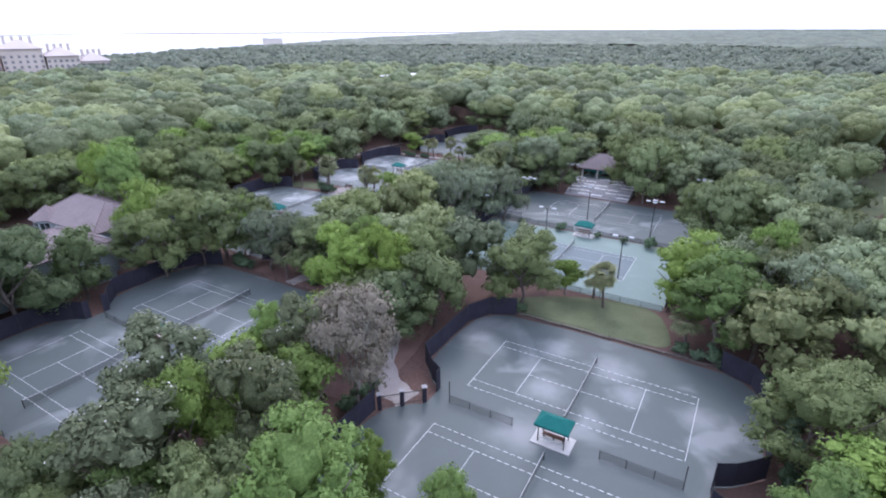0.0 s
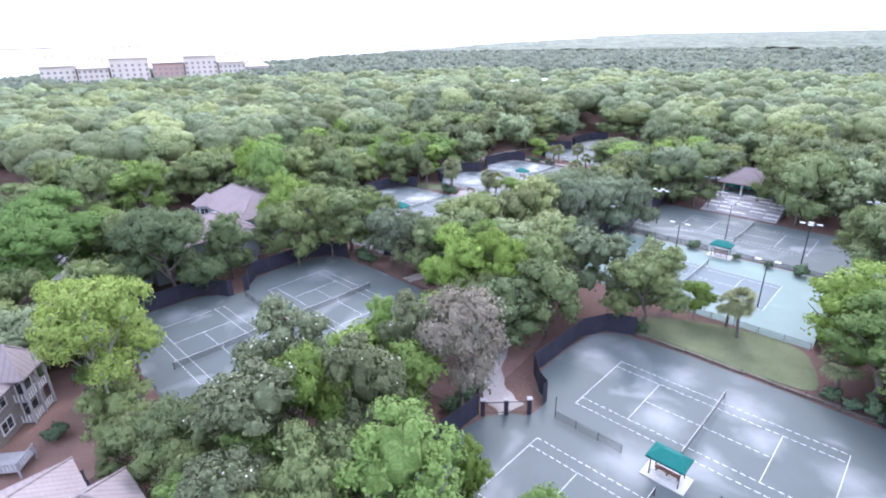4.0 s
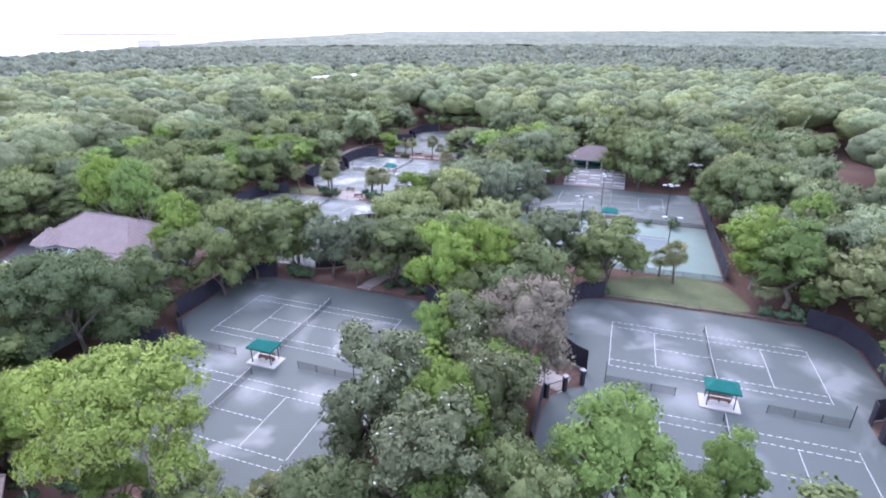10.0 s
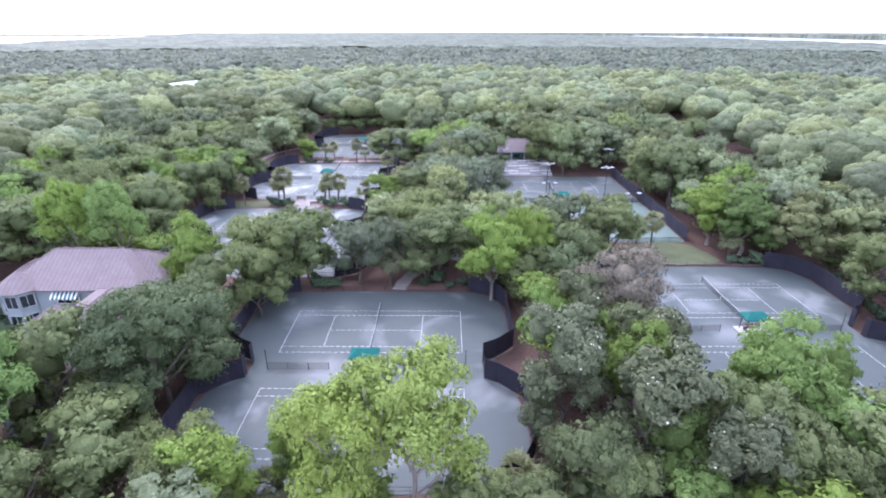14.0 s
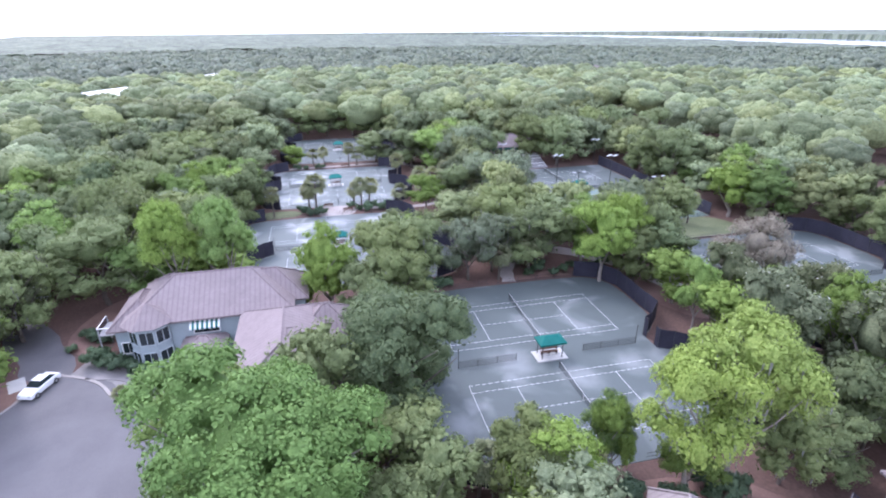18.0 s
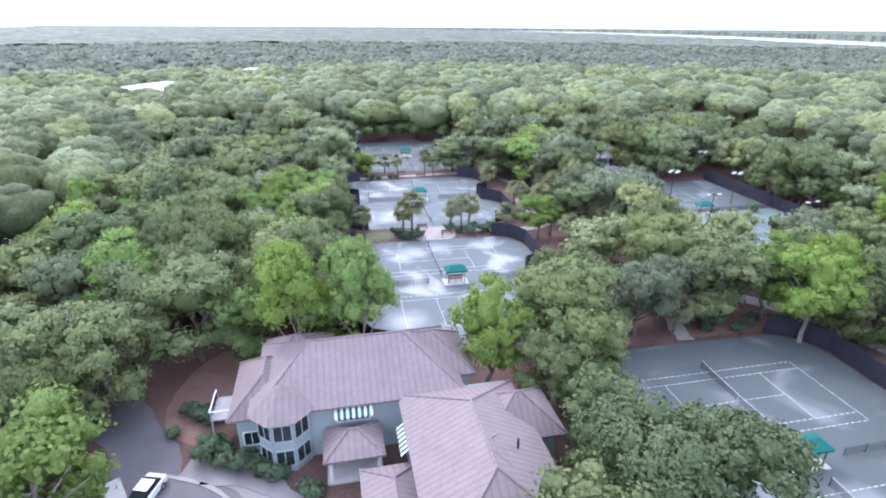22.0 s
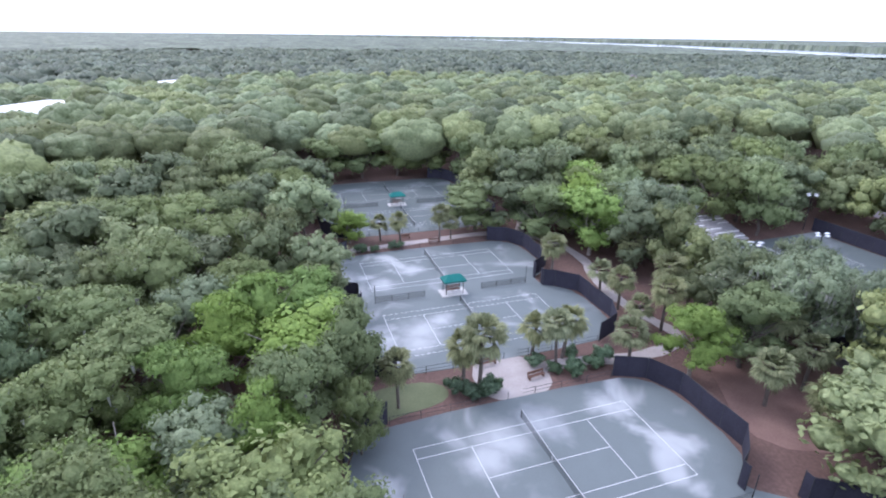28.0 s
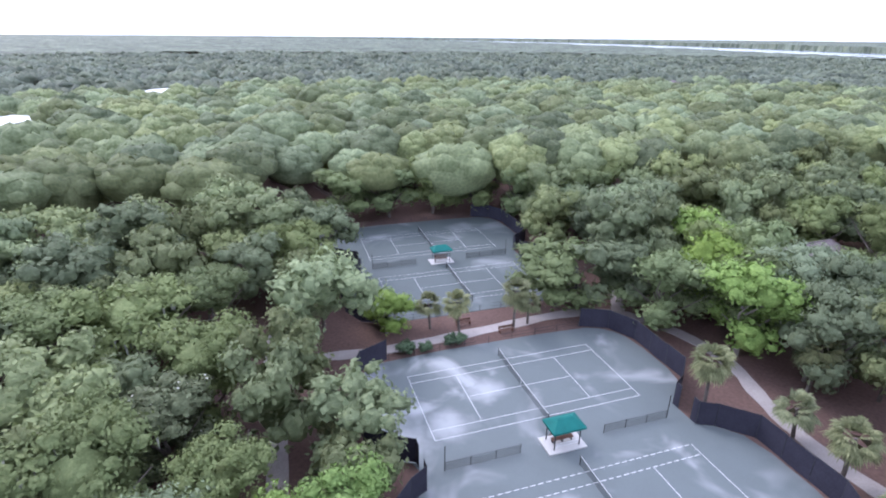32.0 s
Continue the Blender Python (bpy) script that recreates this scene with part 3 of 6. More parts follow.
LINES = {}
for key, pts, dash in (
    ("baseline", ((-HALF, -SIDE), (-HALF, SIDE)), False), ("baseline.r", ((HALF, -SIDE), (HALF, SIDE)), False),
    ("sideline", ((-HALF, SIDE), (HALF, SIDE)), True), ("sideline.r", ((-HALF, -SIDE), (HALF, -SIDE)), True),
    ("singles_line", ((-HALF, SINGLE), (HALF, SINGLE)), True), ("singles_line.r", ((-HALF, -SINGLE), (HALF, -SINGLE)), True),
    ("service_line", ((-SERVICE, -SINGLE), (-SERVICE, SINGLE)), False), ("service_line.r", ((SERVICE, -SINGLE), (SERVICE, SINGLE)), False),
    ("centre_line", ((-SERVICE, 0), (SERVICE, 0)), True),
):
    for kind, dashes in (("", dash), (".solid", False)):
        me = bpy.data.meshes.new(key)
        bm = tape(pts, 0.075 if dashes else 0.06, dashes)
        bm.to_mesh(me)
        bm.free()
        me.materials.append(M_LINE)
        LINES[key + kind] = me


def outline(top, bottom, d, shift=0.0, wide=18.4, notch=14.4):
    """The edge of a pair of courts, pinched between the two; the lower one may stand further along."""
    m = -d / 2
    right = [(13.2, top), (16.8, top - 1.6), (wide, top - 5), (wide, m + 5.2), (notch + 1.6, m + 2.4), (notch, m + 1.6), (notch, m - 1.6), (notch + 1.6, m - 2.4), (wide, m - 5.2), (wide, bottom + 5), (16.8, bottom + 1.6), (13.2, bottom)]
    return [(x + (shift if y < m else 0), y) for x, y in right + [(-x, y) for x, y in reversed(right)]]


def make_net():
    t = thing("tennis_net", "dark tennis net with a white band on black posts", "tennis net", "tennis nets")
    bm = bmesh.new()
    n, w = 24, 6.35
    prev = None
    for i in range(n + 1):
        x = -w + 2 * w * i / n
        top = 0.915 + 0.155 * (abs(x) / w) ** 1.6
        cur = (bm.verts.new((0.02 * math.sin(i), x, 0.06)), bm.verts.new((0, x, top)))
        if prev:
            bm.faces.new((prev[0], cur[0], cur[1], prev[1]))
        prev = cur
    part("mesh", bm, M_NET, t)
    bm = bmesh.new()
    prev = None
    for i in range(n + 1):
        x = -w + 2 * w * i / n
        z = 0.915 + 0.155 * (abs(x) / w) ** 1.6
        cur = [bm.verts.new(v) for v in ((-0.018, x, z - 0.025), (0.018, x, z - 0.025), (0.018, x, z + 0.03), (-0.018, x, z + 0.03))]
        if prev:
            for k in range(4):
                bm.faces.new((prev[k], cur[k], cur[(k + 1) % 4], prev[(k + 1) % 4]))
        prev = cur
    part("band", bm, M_LINE, t, "white canvas band")
    for s in (-1, 1):
        part("post", rod(bmesh.new(), (0, s * 6.4, 0), (0, s * 6.4, 1.12), 0.055), M_STEEL, t)
    part("strap", boxes((0, 0, 0.48, 0.02, 0.06, 0.86)), M_LINE, t, "white centre strap")
    return t


def make_cabana():
    t = thing("court_shelter", "small shelter with teal canvas roof over a bench", "shelter", "court shelters")
    part("slab", boxes((0, 0, 0.09, 4.1, 2.5, 0.14, 0, 0.02)), M_CONCRETE, t, "pale concrete slab")
    for sx in (-1, 1):
        for sy in (-1, 1):
            part("post", boxes((sx * 1.35, sy * 0.8, 1.3, 0.09, 0.09, 2.4)), M_STEEL, t)
    bm = bmesh.new()
    lo = [bm.verts.new((x, y, 2.42)) for x, y in ((-1.75, -1.15), (1.75, -1.15), (1.75, 1.15), (-1.75, 1.15))]
    up = [bm.verts.new((x, y, 3.15)) for x, y in ((-0.85, -0.1), (0.85, -0.1), (0.85, 0.1), (-0.85, 0.1))]
    for i in range(4):
        bm.faces.new((lo[i], lo[(i + 1) % 4], up[(i + 1) % 4], up[i]))
    bm.faces.new(up)
    bmesh.ops.recalc_face_normals(bm, faces=bm.faces)
    canopy = part("canopy", bm, M_TEAL, t, "teal canvas roof")
    bm = bmesh.new()
    for x, y, sx, sy in ((0, -1.16, 3.5, 0.02), (0, 1.16, 3.5, 0.02), (-1.76, 0, 0.02, 2.3), (1.76, 0, 0.02, 2.3)):
        box(bm, x, y, 2.32, sx, sy, 0.22)
    part("valance", bm, M_TEAL, canopy)
    part("seat", boxes((0, 0.15, 0.6, 2.3, 0.5, 0.06), (0, 0.75, 0.6, 2.3, 0.06, 0.06)), M_WOOD, t)
    part("backrest", boxes((0, 0.44, 0.92, 2.3, 0.05, 0.12), (0, 0.44, 1.1, 2.3, 0.05, 0.12)), M_WOOD, t)
    for x in (-1.0, 0, 1.0):
        part("leg", boxes((x, 0.2, 0.38, 0.06, 0.5, 0.44)), M_STEEL, t)
    part("rail", boxes((0, -0.75, 0.75, 2.7, 0.05, 0.06), (0, -0.75, 0.45, 2.7, 0.05, 0.06), *[(-1.2 + 0.24 * i, -0.75, 0.6, 0.03, 0.03, 0.4) for i in range(11)]), M_WHITE, t, "white slatted rail")
    return t


def fence_run(t, pts, high, m_panel, step=3.0, lower=0.12, post_r=0.035):
    """Posts and cloth panels along a polyline, as parts of the fence t."""
    for (x0, y0), (x1, y1) in zip(pts, pts[1:]):
        d = Vector((x1 - x0, y1 - y0))
        n = max(1, round(d.length / step))
        ang = math.atan2(d.y, d.x)
        for i in range(n):
            p, q = Vector((x0, y0)) + d * (i / n), Vector((x0, y0)) + d * ((i + 1) / n)
            m = (p + q) / 2
            part("post", rod(bmesh.new(), (p.x, p.y, 0), (p.x, p.y, high + 0.08), post_r, sides=6), M_STEEL, t)
            bm = bmesh.new()
            L, segs = (q - p).length - 0.06, 4
            for s in (-1, 1):
                vs = [[bm.verts.new((-L / 2 + L * j / segs, s * 0.012 + 0.05 * math.sin(math.pi * j / segs) * math.sin(3.1 * (m.x + m.y)), z)) for j in range(segs + 1)] for z in (lower, high - 0.05 - 0.04 * (i % 2))]
                for j in range(segs):
                    bm.faces.new((vs[0][j], vs[0][j + 1], vs[1][j + 1], vs[1][j]))
            bmesh.ops.transform(bm, matrix=Matrix.Translation((m.x, m.y, 0)) @ Matrix.Rotation(ang, 4, "Z"), verts=bm.verts)
            part("panel", bm, m_panel, t)
        bm = rod(bmesh.new(), (x0, y0, high), (x1, y1, high), 0.025, sides=5)
        part("top_rail", bm, M_STEEL, t)
    x1, y1 = pts[-1]
    part("post", rod(bmesh.new(), (x1, y1, 0), (x1, y1, high + 0.08), post_r, sides=6), M_STEEL, t)


net0, cabana0 = make_net(), make_cabana()
first = [True]
COURTS = []
PAIRS = {
    "A": (0.0, 0.0, 0.0, 18.52, 12.4, -28.2), "B": (-52.3, -8.86, -0.46, 18.52, 11.8, -28.2), "C": (-78.34, 35.98, -0.69, 18.43, 9.6, -27.5),
    "D": (-74.74, 80.96, -1.2, 18.9, 9.6, -28.2), "E": (-71.4, 126.9, -1.8, 18.6, 12.4, -28.0),
}
STAGGER = {"C": 4.07}
for n, (key, (cx, cy, deg, d, top, bottom)) in enumerate(PAIRS.items()):
    shift = STAGGER.get(key, 0.0)
    m = frame_of(cx, cy, deg)
    edge = outline(top, bottom, d, shift)
    COURTS.append((m, edge))
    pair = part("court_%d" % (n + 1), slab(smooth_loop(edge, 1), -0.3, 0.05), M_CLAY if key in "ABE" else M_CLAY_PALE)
    pair.matrix_basis = m
    tagged(pair, "grey-green clay of two tennis courts with pale patches", "tennis court", kind="structure")
    for off in (0.0, -d):
        for name, me in LINES.items():
            if name.endswith("solid") != (key in "CD" and off == 0):
                continue
            ln = part(name.split(".")[0], me, None, pair)
            ln.matrix_basis = pose(shift if off else 0, off, 0)
        spot = m @ pose(shift if off else 0, off, 0.05)
        if first[0]:
            net0.matrix_basis = spot
        else:
            copy_thing(net0, spot)
        first[0] = False
    spot = m @ pose(0.48 * shift - 0.1, -d / 2, 0.02)
    if n == 0:
        cabana0.matrix_basis = spot
    else:
        copy_thing(cabana0, spot)
    mid = -d / 2
    for side in (-1, 1):
        for up in (1, -1):
            far = top if up > 0 else bottom
            f = thing("windscreen_fence", "tall fence hung with dark navy windscreen cloth", "fence", "court end fences", at=m)
            pts = [(side * 14.4, mid + up * 0.9), (side * 14.4, mid + up * 1.7), (side * 16.0, mid + up * 2.6), (side * 18.6, mid + up * 5.2), (side * 18.6, far - up * 5), (side * 16.9, far - up * 1.5), (side * 13.4, far + up * 0.1)]
            pts = [(x + (shift if up < 0 else 0), y) for x, y in pts]
            fence_run(f, pts[3:] if key == "A" and side < 0 and up < 0 else pts, 2.9, M_SCREEN)
        f = thing("divider_fence", "low black mesh fence between two courts", "fence", "low court dividers", at=m)
        fence_run(f, [(side * 4.6 + shift / 2, mid), (side * 12.2 + shift / 2, mid)], 1.05, M_WIRE, 2.5, 0.05, 0.04)
        part("tall_post", rod(bmesh.new(), (side * 12.2 + shift / 2, mid, 0), (side * 12.2 + shift / 2, mid, 2.9), 0.05), M_STEEL, f)
    f = thing("rail_fence", "low black rail along the side of a court", "fence", "court side rails", at=m)
    for y in (top, bottom):
        sx = shift if y < 0 else 0.0
        for i in range(9):
            x = sx - 13.2 + 26.4 * i / 8
            part("post", rod(bmesh.new(), (x, y, 0), (x, y, 1.0), 0.035, sides=6), M_STEEL, f)
        for z in (0.95, 0.5):
            part("rail", rod(bmesh.new(), (sx - 13.2, y, z), (sx - 1.8, y, z), 0.022, sides=5), M_STEEL, f)
            part("rail", rod(bmesh.new(), (sx + 1.8, y, z), (sx + 13.2, y, z), 0.022, sides=5), M_STEEL, f)

# low retaining edge behind the first courts
edge_wall = thing("retaining_wall", "low retaining edge of brown timbers behind the court", "retaining wall")
for i in range(13):
    x = -13 + 2.4 * i
    part("timber", boxes((x, 13.0 + 0.1 * math.sin(i * 2.3), 0.14, 2.36, 0.3, 0.3, 0.02 * math.sin(i * 5.1), 0.03)), M_BARK, edge_wall)

# gate with timber posts in the pinch of the first pair
gate = thing("metal_gate", "black double gate with stone-topped posts at the court entrance", "gate")
for x, y in ((-14.7, -10.5), (-16.5, -12.3), (-18.3, -14.1)):
    part("gate_post", boxes((x, y, 1.0, 0.45, 0.45, 2.0, 0.785, 0.03)), M_SCREEN, gate)
    part("cap", boxes((x, y, 2.06, 0.6, 0.6, 0.14, 0.785, 0.02)), M_GREYWOOD, gate)
for x, y in ((-15.6, -11.4), (-17.4, -13.2)):
    leaf = part("gate_leaf", boxes((x, y, 1.65, 2.1, 0.06, 0.08, 0.785)), M_STEEL, gate)
    part("bottom_rail", boxes((x, y, 0.3, 2.1, 0.06, 0.08, 0.785)), M_STEEL, leaf)
    for k in range(9):
        o = -0.9 + 0.225 * k
        part("bar", boxes((x + o * 0.707, y + o * 0.707, 0.97, 0.03, 0.03, 1.35, 0.785)), M_STEEL, leaf)

# ---- the two floodlit courts with stands ----
FX, FU, FL = -14.6, 64.3, 37.2
for name, y, mat, inner, y0, y1, label in (("court_6", FU, M_CLAY, None, 50.6, 74.2, "grey clay exhibition court below wooden stands"), ("court_7", FL, M_MINT, M_MINT_IN, 24.3, 50.0, "mint-green clay court with a darker playing area")):
    ob = part(name, slab([(FX - 20.4, y0), (FX + 19.4, y0), (FX + 19.4, y1), (FX - 20.4, y1)], -0.3, 0.05), mat)
    tagged(ob, label, "tennis court", kind="structure")
    COURTS.append((Matrix(), [(FX - 20.4, y0), (FX + 19.4, y0), (FX + 19.4, y1), (FX - 20.4, y1)]))
    if inner:
        part("playing_area", boxes((FX, y, 0.052, 2 * HALF, 2 * SIDE, 0.012)), inner, ob)
    for lname, me in LINES.items():
        if lname.endswith("solid"):
            continue
        ln = part(lname.split(".")[0], me, None, ob)
        ln.matrix_basis = pose(FX, y, 0.004)
    copy_thing(net0, pose(FX, y, 0.05))
copy_thing(cabana0, pose(FX + 0.3, 49.0, 0.02))
f = thing("windscreen_fence", "long dark windscreen fence along court ends", "fence", "court end fences")
fence_run(f, [(FX - 20.6, 25), (FX - 20.6, 75)], 2.9, M_SCREEN)
f = thing("windscreen_fence", "long dark windscreen fence along court ends", "fence", "court end fences")
fence_run(f, [(FX + 19.7, 75), (FX + 19.7, 24.5)], 2.9, M_SCREEN)
f = thing("divider_fence", "low black fence between two courts", "fence", "low court dividers")
fence_run(f, [(FX - 20.2, 50.9), (FX - 2.4, 50.4)], 1.05, M_WIRE, 2.6)
fence_run(f, [(FX + 2.6, 50.3), (FX + 19.4, 49.8)], 1.05, M_WIRE, 2.6)
f = thing("rail_fence", "low brown rail at the court's edge", "fence", "court side rails")
fence_run(f, [(FX - 20.4, 24.2), (FX + 19.4, 24.2)], 1.0, M_WIRE, 3.0)
chair = thing("umpire_sign", "white score board leaning on the fence", "board", at=pose(-31.2, 53.2, 0, 0, 0, 4))
part("board", boxes((0, 0, 0.95, 3.4, 0.06, 0.8)), M_WHITE, chair)
part("frame", boxes((-1.6, 0.05, 0.5, 0.06, 0.06, 1.0), (1.6, 0.05, 0.5, 0.06, 0.06, 1.0)), M_STEEL, chair)


def make_floodlight(heads):
    t = thing("floodlight", "tall dark floodlight mast with flat white lamp heads", "floodlight", "court floodlights")
    part("mast", rod(bmesh.new(), (0, 0, 0), (0, 0, 7.6), 0.1, 0.07), M_STEEL, t)
    arm = part("arm", boxes((0, 0, 7.5, 2.6, 0.09, 0.09), (0, 0, 7.5, 0.09, 1.5, 0.09)), M_STEEL, t)
    for x, y in ((-1.25, 0), (1.25, 0), (0, 0.75), (0, -0.75))[:heads]:
        bm = boxes((x, y, 7.55, 0.85, 0.55, 0.18, 0, 0.05))
        part("lamp_head", bm, M_LAMP, t, "flat white lamp head")
    return t


flood4, flood2 = make_floodlight(4), make_floodlight(2)
flood4.matrix_basis = pose(-30.4, 58.8, 0)
for x, y in ((-16.4, 58.5), (-2.6, 54.6), (-26, 76.5), (4.0, 76.0)):
    copy_thing(flood4, pose(x, y, 0, 0, 0, 8))
flood2.matrix_basis = pose(-19.4, 40.6, 0)
for x, y in ((-3.6, 32.5), (-34.0, 42)):
    copy_thing(flood2, pose(x, y, 0, 0, 0, 5))

stand = thing("grandstand", "stepped grey timber spectator stand beside the court", "grandstand")
for i in range(6):
    y, z = 76.0 + 1.45 * i, 0.35 + 0.42 * i
    part("step", boxes((-19.3, y, z / 2, 15.5, 1.45, z)), M_GREYWOOD, stand)
    for k in range(5):
        part("bench", boxes((-25.6 + 3.15 * k, y + 0.3, z + 0.22, 2.8, 0.4, 0.09), (-26.7 + 3.15 * k, y + 0.3, z + 0.09, 0.1, 0.3, 0.18), (-24.5 + 3.15 * k, y + 0.3, z + 0.09, 0.1, 0.3, 0.18)), M_WHITE if (i + k) % 3 else M_GREYWOOD, stand)


CAPS = []


def hip(x0, y0, x1, y1, ze, zr, over=0.6, inset=None, thick=0.22):
    """A hip roof over a rectangle; the ridge follows the longer side."""
    x0, y0, x1, y1 = x0 - over, y0 - over, x1 + over, y1 + over
    w, d = x1 - x0, y1 - y0
    i = (min(w, d) / 2 if inset is None else inset)
    if w >= d:
        ridge = [(x0 + i, (y0 + y1) / 2), (x1 - i, (y0 + y1) / 2)]
    else:
        ridge = [((x0 + x1) / 2, y0 + i), ((x0 + x1) / 2, y1 - i)]
    bm = bmesh.new()
    c = [bm.verts.new((x, y, ze)) for x, y in ((x0, y0), (x1, y0), (x1, y1), (x0, y1))]
    b = [bm.verts.new((x, y, ze - thick)) for x, y in ((x0, y0), (x1, y0), (x1, y1), (x0, y1))]
    r = [bm.verts.new((x, y, zr)) for x, y in ridge]
    if w >= d:
        tops = [(c[0], c[1], r[1], r[0]), (c[1], c[2], r[1]), (c[2], c[3], r[0], r[1]), (c[3], c[0], r[0])]
    else:
        tops = [(c[0], c[1], r[0]), (c[1], c[2], r[1], r[0]), (c[2], c[3], r[1]), (c[3], c[0], r[0], r[1])]
    for fs in tops:
        bm.faces.new(fs)
    for k in range(4):
        bm.faces.new((b[k], b[(k + 1) % 4], c[(k + 1) % 4], c[k]))
    bm.faces.new(list(reversed(b)))
    bmesh.ops.recalc_face_normals(bm, faces=bm.faces)
    near = (0, 1, 1, 0) if w >= d else (0, 0, 1, 1)
    CAPS[:] = [(r[0].co.copy(), r[1].co.copy())] + [(c[k].co.copy(), r[near[k]].co.copy()) for k in range(4)]
    return bm


def roof_on(parent, mat, *args):
    """A hip roof as a part, with the caps over its ridge and hips."""
    roof = part("roof", hip(*args), mat, parent)
    for p, q in CAPS:
        if (q - p).length > 0.3:
            part("ridge_cap", rod(bmesh.new(), p, q, 0.12, sides=6), mat, roof)
    return roof


def window(parent, x, y, z, w, h, facing, panes=2):
    """A window set proud of a wall: facing 0 = -y, 1 = +x, 2 = +y, 3 = -x."""
    m = pose(x, y, z, 0, 0, 90 * facing)

    def put(name, bm, mat, p):
        bmesh.ops.transform(bm, matrix=m, verts=bm.verts)
        return part(name, bm, mat, p)

    fr = put("window", boxes((0, -0.05, h / 2 + 0.04, w + 0.16, 0.12, 0.1), (0, -0.05, -h / 2 - 0.04, w + 0.2, 0.16, 0.1), (-w / 2 - 0.04, -0.05, 0, 0.1, 0.12, h), (w / 2 + 0.04, -0.05, 0, 0.1, 0.12, h)), M_WHITE, parent)
    for i in range(panes):
        px = -w / 2 + w * (i + 0.5) / panes
        put("pane", boxes((px, -0.025, 0, w / panes - 0.05, 0.03, h)), M_GLASS, fr)
    if panes > 1:
        put("mullion", boxes(*[(-w / 2 + w * i / panes, -0.05, 0, 0.05, 0.08, h) for i in range(1, panes)]), M_WHITE, fr)
    return fr


pav = thing("pavilion", "open pavilion with mauve shingle roof and teal curtains", "pavilion")
part("floor_slab", boxes((-20.2, 89.5, 0.9, 12.0, 7.0, 1.8)), M_CONCRETE, pav)
for x in (-26, -22.1, -18.2, -14.3):
    for y in (86.3, 92.7):
        part("column", boxes((x, y, 3.3, 0.4, 0.4, 3.0, 0, 0.03)), M_WHITE, pav)
for x in (-24.05, -20.15, -16.25):
    part("valance", boxes((x, 86.4, 4.2, 3.3, 0.06, 1.1)), M_TEAL, pav, "teal canvas valance")
    part("curtain", boxes((x, 92.6, 3.3, 3.3, 0.06, 3.0)), M_TEAL, pav, "teal canvas curtain")
part("rail", boxes((-20.2, 86.2, 2.7, 11.8, 0.06, 0.08), (-20.2, 86.2, 2.3, 11.8, 0.06, 0.08)), M_TEAL, pav)
roof_on(pav, M_ROOF, -26.4, 85.9, -14.0, 93.1, 4.8, 8.0, 0.9)

# ---- the clubhouse ----
club = thing("clubhouse", "two-storey grey-blue clubhouse with a mauve shingle hip roof", "clubhouse")
for x0, y0, x1, y1, h in ((-103.4, -7.6, -84.5, 3.4, 6.0), (-105.8, -6.2, -102.6, 2.0, 4.8), (-91.0, -5.0, -82.6, 2.4, 5.8), (-90.0, -26.0, -79.6, -7.2, 5.8), (-82.0, -14.6, -77.0, -9.2, 5.4)):
    part("wall", boxes(((x0 + x1) / 2, (y0 + y1) / 2, h / 2, x1 - x0, y1 - y0, h)), M_SIDING, club)
roof_on(club, M_ROOF, -103.4, -7.6, -84.5, 3.4, 6.0, 9.7, 0.7, 5.4)
roof_on(club, M_ROOF, -105.8, -6.2, -100.6, 2.0, 4.8, 7.4, 0.7)
roof_on(club, M_ROOF, -103.2, -1.0, -97.0, 4.6, 5.8, 8.2, 0.6)
roof_on(club, M_ROOF, -91.4, -4.8, -82.6, 2.2, 5.8, 9.0, 0.6)
roof_on(club, M_ROOF, -89.8, 2.0, -84.8, 6.6, 3.4, 5.4, 0.6)
part("wall", boxes((-87.3, 4.2, 1.7, 4.6, 4.4, 3.4)), M_SIDING, club)
roof_on(club, M_ROOF, -89.8, -26.0, -79.6, -8.0, 5.8, 8.8, 0.7)
roof_on(club, M_ROOF, -83.0, -14.6, -76.8, -9.0, 5.4, 8.0, 0.6)
roof_on(club, M_ROOF, -87.0, -22.0, -81.6, -15.0, 6.6, 8.6, 0.5)
roof_on(club, M_ROOF, -94.2, -21.0, -89.6, -13.6, 2.8, 4.2, 0.5)
part("wall", boxes((-91.9, -17.3, 1.4, 4.2, 7.0, 2.8)), M_SIDING, club)
roof_on(club, M_ROOF, -88.0, -30.0, -81.6, -25.0, 3.4, 5.4, 0.6)
part("wall", boxes((-84.8, -27.4, 1.7, 5.8, 4.6, 3.4)), M_SIDING, club)
